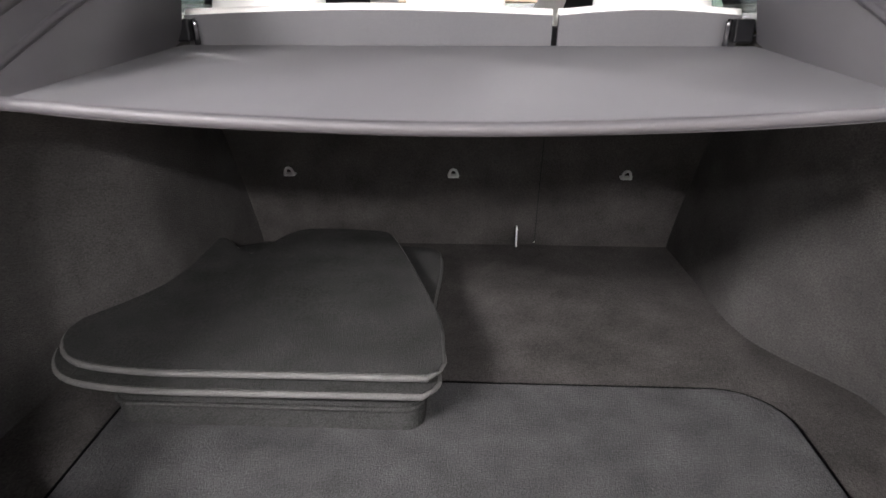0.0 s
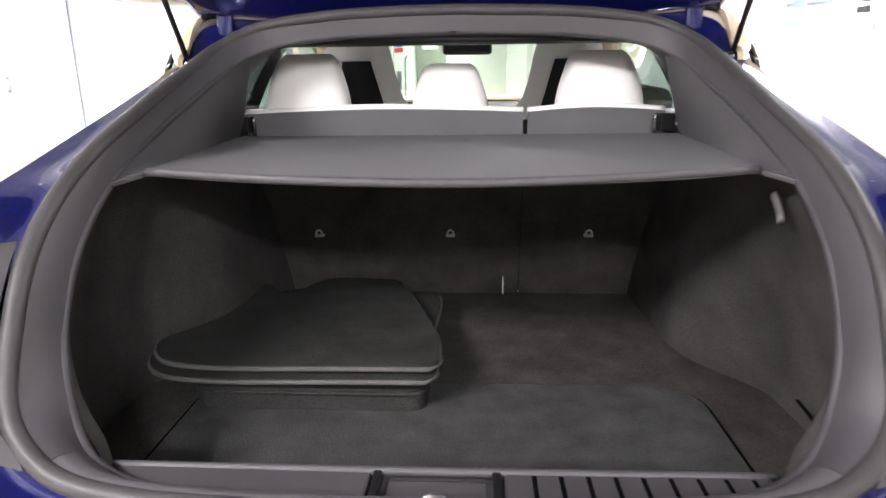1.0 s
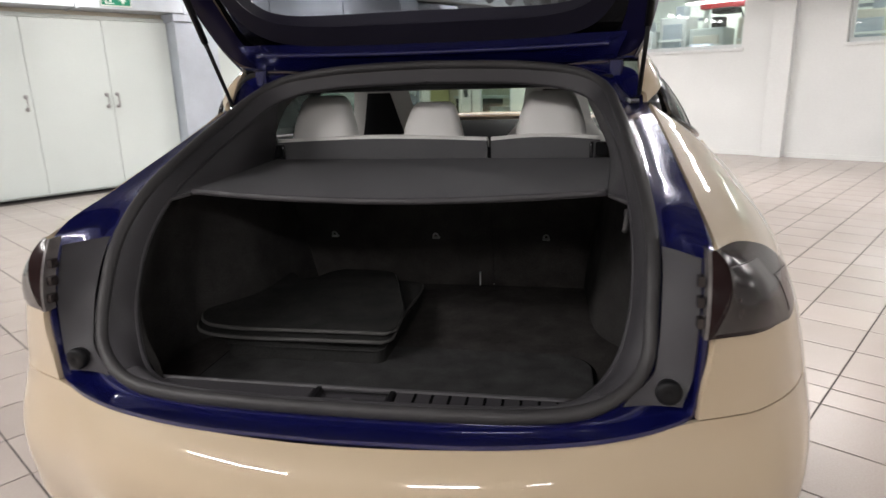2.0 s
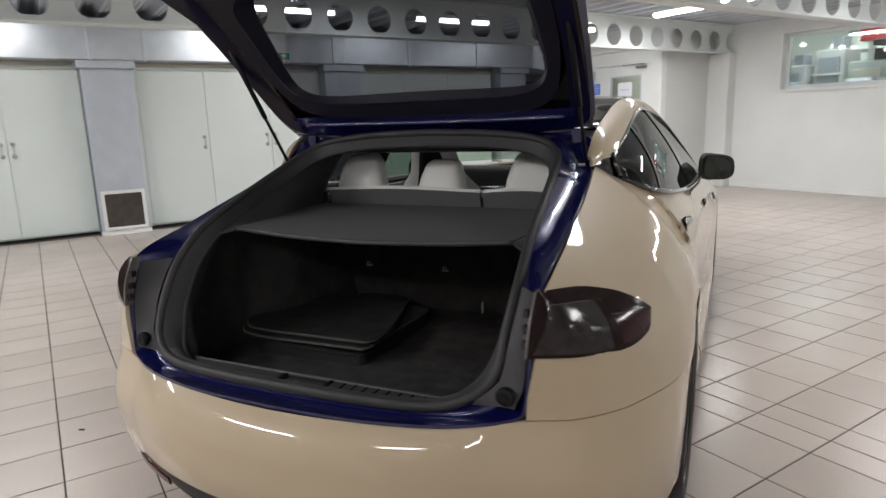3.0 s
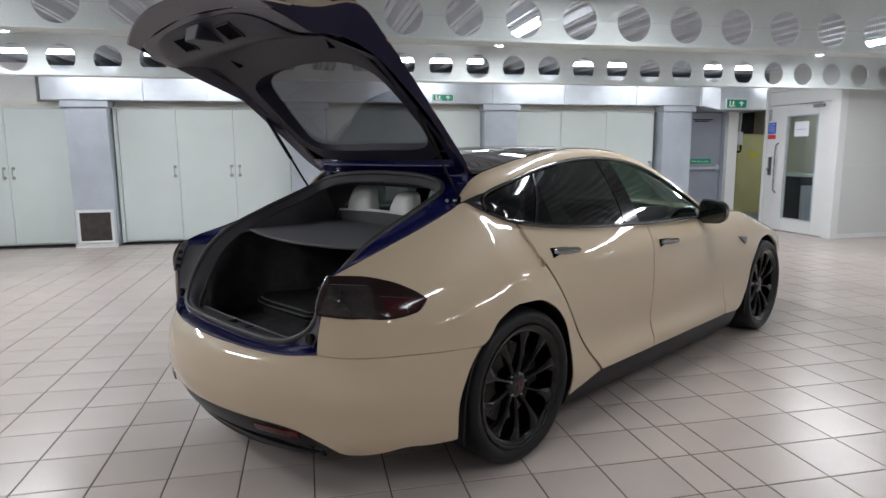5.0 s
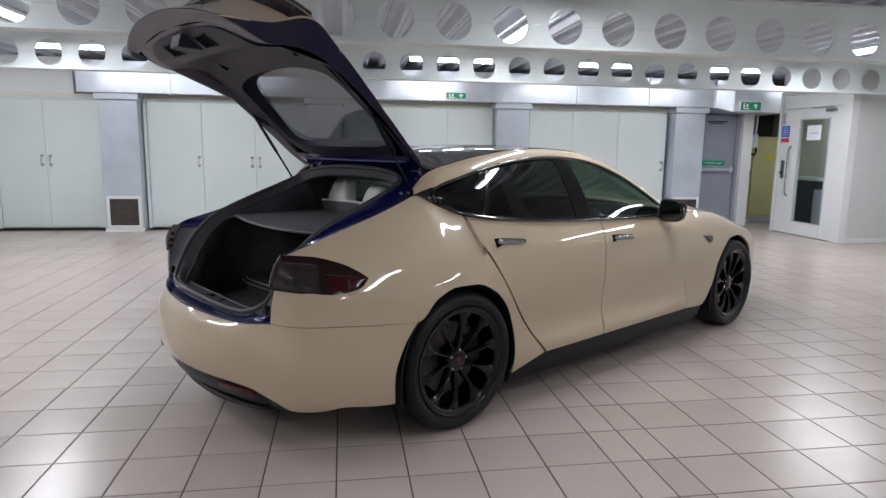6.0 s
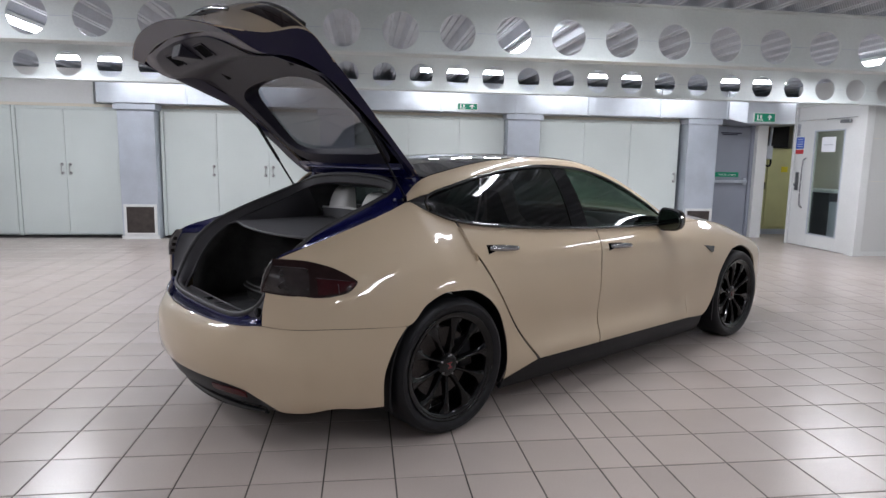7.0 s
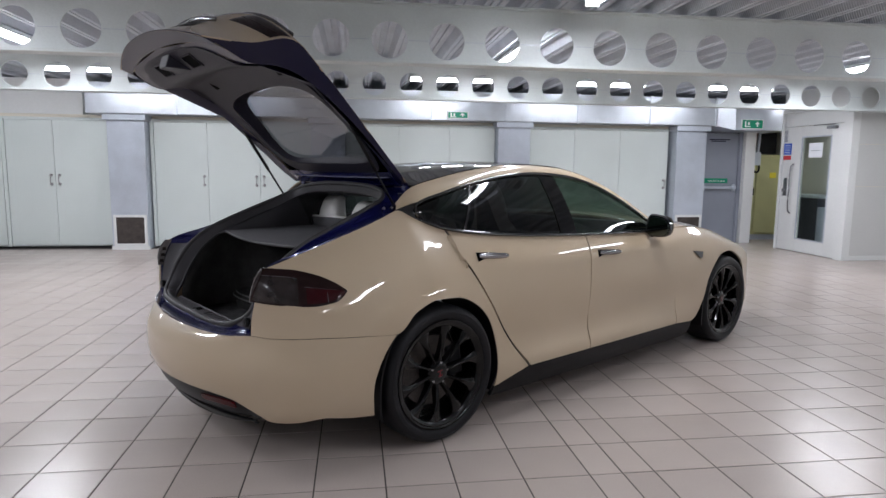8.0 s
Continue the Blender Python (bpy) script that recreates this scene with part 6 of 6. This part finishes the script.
for t in (-0.3, 0.3):
    part("buffer_pin", boxes((lid(0.02, t, 1).x - 0.008, lid(0.02, t, 1).x + 0.008, lid(0.02, t, 1).y - 0.01, lid(0.02, t, 1).y + 0.004, lid(0.02, t, 1).z - 0.03, lid(0.02, t, 1).z - 0.008)), "chrome", gate, "", bevel=0.003)

for sd in (1, -1):
    gl = part("gate_lamp", grid(lambda i, j, sd=sd: lid(0.715 + 0.12 * j, sd * (0.56 + 0.42 * i), -0.03 * min(1.0, 6 * min(i, 1 - i), 6 * min(j, 1 - j)) - 0.01), 16, 10), "smoke", gate, "smoked inner tail lamp", True)
    part("lamp_line", grid(lambda i, j, sd=sd: lid(0.79 + 0.006 * j, sd * (0.6 + 0.34 * i), -0.046), 8, 2), "redlens", gl, "", True)
rec = part("plate_recess", grid(lambda i, j: lid(0.868 + 0.06 * j, 0.86 * i - 0.43, -0.012), 20, 6), "black", gate, "black plate recess", True)
part("chrome_bar", tube([lid(0.86, t, -0.05) for t in (-0.5, -0.25, 0.0, 0.25, 0.5)], 0.011, 8, 24, flat=0.6), "chrome", gate, "slim dark chrome bar", True)
for t in (-0.2, 0.2):
    part("plate_light", boxes((-0.02, 0.02, -0.006, 0.006, -0.002, 0.003)), "clear", rec, "", m=Matrix.Translation(settle(lid(0.876, t, -0.03))))

# gas struts
for s in (-1, 1):
    a, b = Vector((0.6 * s, 1.03, 1.15)), lid(0.34, 0.95 * s, 1.02)
    st = part("gas_strut", tube([a, a.lerp(b, 0.45)], 0.006, 10, 2), "black", car, "black gas strut", True)
    part("strut_body", tube([a.lerp(b, 0.42), b], 0.0095, 12, 2), "black", st, "", True)
    part("strut_ball", revolve([(-0.012, 0), (-0.012, 0.012), (0.012, 0.012), (0.012, 0)], 12), "chrome", st, "", m=Matrix.Translation(a))
    part("hinge_arm", boxes((0.545 * s - 0.02, 0.545 * s + 0.02, 1.13, 1.19, 1.18, 1.255)), "blue", car, "blue painted hinge", bevel=0.008)

# ---- loose mats in the boot ----
def mat_outline(dx, dy):
    pts = [(-0.03, 0.622), (-0.01, 0.645), (-0.012, 0.7), (-0.02, 0.78), (-0.06, 0.92), (-0.14, 1.15), (-0.17, 1.19), (-0.34, 1.19), (-0.385, 1.14), (-0.41, 1.055), (-0.43, 1.035), (-0.455, 1.055), (-0.51, 1.115), (-0.535, 1.115), (-0.555, 1.06), (-0.594, 0.91), (-0.622, 0.79), (-0.628, 0.72), (-0.585, 0.658), (-0.5, 0.636), (-0.3, 0.626), (-0.15, 0.622)]
    return [(x * 0.95 + dx - 0.01, (y - 0.62) * 0.97 + 0.63 + dy) for x, y in pts]


def floor_mat(name, outline, z, sag, label):
    t = thing(name, label, "floor mat", group="stacked car mats")
    n = len(outline)
    cx, cy = sum(p[0] for p in outline) / n, sum(p[1] for p in outline) / n
    loop_pts = [along([(*p, 0) for p in outline] + [(*outline[0], 0)], i / 96) for i in range(96)]

    def surf(i, j):
        p = loop_pts[int(round(i * 96)) % 96]
        r = max(j, 0.001)
        x, y = cx + (p.x - cx) * r, cy + (p.y - cy) * r
        return (x, y, z + sag * ((x + 0.3) ** 2 * 0.6 - 0.02) + 0.004 * math.sin(9 * x + 5 * y))

    part("carpet_top", grid(surf, 96, 12, loop=True), "matpile", t, "dark grey carpet pile", True, thick=0.008)
    part("edge_binding", tube([Vector((p.x, p.y, z + sag * ((p.x + 0.3) ** 2 * 0.6 - 0.02) + 0.004 * math.sin(9 * p.x + 5 * p.y) + 0.001)) for p in loop_pts[::2]], 0.005, 8, 128, loop=True), "binding", t, "grey stitched binding", True)


floor_mat("floor_mat", [(x, min(y, 0.99)) for x, y in mat_outline(-0.006, -0.018)], 0.564, 0.1, "dark grey carpet car mat in the middle of the stack")
floor_mat("floor_mat", mat_outline(0.0, 0.0), 0.582, 0.1, "dark grey carpet car mat with a lighter stitched edge on top")
floor_mat("folded_mat", [(-0.05, 0.64), (-0.045, 0.9), (-0.047, 1.135), (-0.1, 1.16), (-0.4, 1.16), (-0.5, 1.1), (-0.52, 0.9), (-0.52, 0.66), (-0.5, 0.645), (-0.3, 0.64)], 0.5555, 0.0, "folded dark mat at the bottom of the stack")
fold = tagged(part("mat_roll", slab(rounded(-0.49, -0.043, 0.622, 1.13, 0.03), 0.498, 0.546), "matpile", None, bevel=0.008), "folded dark carpet mat lying flat on the boot floor", "floor mat", "stacked car mats")
part("binding", tube([(x, y, 0.541) for x, y in rounded(-0.491, -0.042, 0.621, 1.131, 0.03)], 0.004, 6, 90, loop=True), "matpile", fold, "dark stitched edge", True)

# a dark chip of dirt left on the tiles
chip = bmesh.new()
rim_pts = [(0.017 * math.cos(6.2832 * k / 9) * (1 + 0.35 * math.sin(5.0 * k)), 0.011 * math.sin(6.2832 * k / 9)) for k in range(9)]
low = [chip.verts.new((x, y, 0.0006)) for x, y in rim_pts]
peak = chip.verts.new((0.003, 0, 0.005))
for k in range(9):
    chip.faces.new((low[k], low[(k + 1) % 9], peak))
chip.faces.new(low[::-1])
tagged(part("dirt_chip", chip, "dark", None, m=pose(-1.541, 0.606, 0, 0, 0, 20)), "dark chip of dirt lying on the tiled floor", "dirt")

# ---- floor tiles, last ----
PITCH, JOINT = 0.305, 0.006
UL = [2.036 - PITCH * k for k in range(0, 29)][::-1] + [2.036 + PITCH / 2 + 0.002] + [2.342 + PITCH * k for k in range(0, 26)]
VL = [-0.35 + PITCH * k for k in range(-23, 30)]
tile_meshes = {}


def tile_mesh(w, d):
    key = (round(w, 3), round(d, 3))
    if key not in tile_meshes:
        bm = bmesh.new()
        a, b, c = w / 2, d / 2, 0.0016
        top = [bm.verts.new((x, y, 0)) for x, y in ((-a + c, -b + c), (a - c, -b + c), (a - c, b - c), (-a + c, b - c))]
        mid = [bm.verts.new((x, y, -0.0012)) for x, y in ((-a, -b), (a, -b), (a, b), (-a, b))]
        bot = [bm.verts.new((x, y, -0.004)) for x, y in ((-a, -b), (a, -b), (a, b), (-a, b))]
        bm.faces.new(top)
        for p, q in ((top, mid), (mid, bot)):
            for i in range(4):
                bm.faces.new((q[i], q[(i + 1) % 4], p[(i + 1) % 4], p[i]))
        me = bpy.data.meshes.new("tile")
        bm.to_mesh(me)
        bm.free()
        me.materials.append(M["tile"])
        tile_meshes[key] = me
    return tile_meshes[key]


floor_ob = bpy.data.objects["floor"]
verts, faces = [], []
for i in range(len(UL) - 1):
    for j in range(len(VL) - 1):
        u0, u1, v0, v1 = UL[i] + JOINT / 2, UL[i + 1] - JOINT / 2, VL[j] + JOINT / 2, VL[j + 1] - JOINT / 2
        cu, cv = (u0 + u1) / 2, (v0 + v1) / 2
        if cu < U0 or cu > U1 - 0.05 or cv < V0 or cv > 7.72 and cu < 7.3 or cv > 9.1:
            continue
        if -0.9 < cu < 4.3 and -1.6 < cv < 3.1:
            ob = new("tile", tile_mesh(u1 - u0, v1 - v0))
            ob.parent = floor_ob
            ob.matrix_basis = pose(cu, cv, 0.0004 * random.uniform(-1, 1), random.uniform(-0.05, 0.05), random.uniform(-0.05, 0.05), 0)
        else:
            n = len(verts)
            c = 0.0016
            verts += [(u0 + c, v0 + c, 0), (u1 - c, v0 + c, 0), (u1 - c, v1 - c, 0), (u0 + c, v1 - c, 0), (u0, v0, -0.0035), (u1, v0, -0.0035), (u1, v1, -0.0035), (u0, v1, -0.0035)]
            faces += [(n, n + 1, n + 2, n + 3)] + [(n + 4 + k, n + 4 + (k + 1) % 4, n + (k + 1) % 4, n + k) for k in range(4)]
me = bpy.data.meshes.new("far_tiles")
me.from_pydata(verts, [], faces)
me.materials.append(M["tilefar"])
far = new("far_tiles", me)
far.parent = floor_ob
far["kind"] = "stuff"
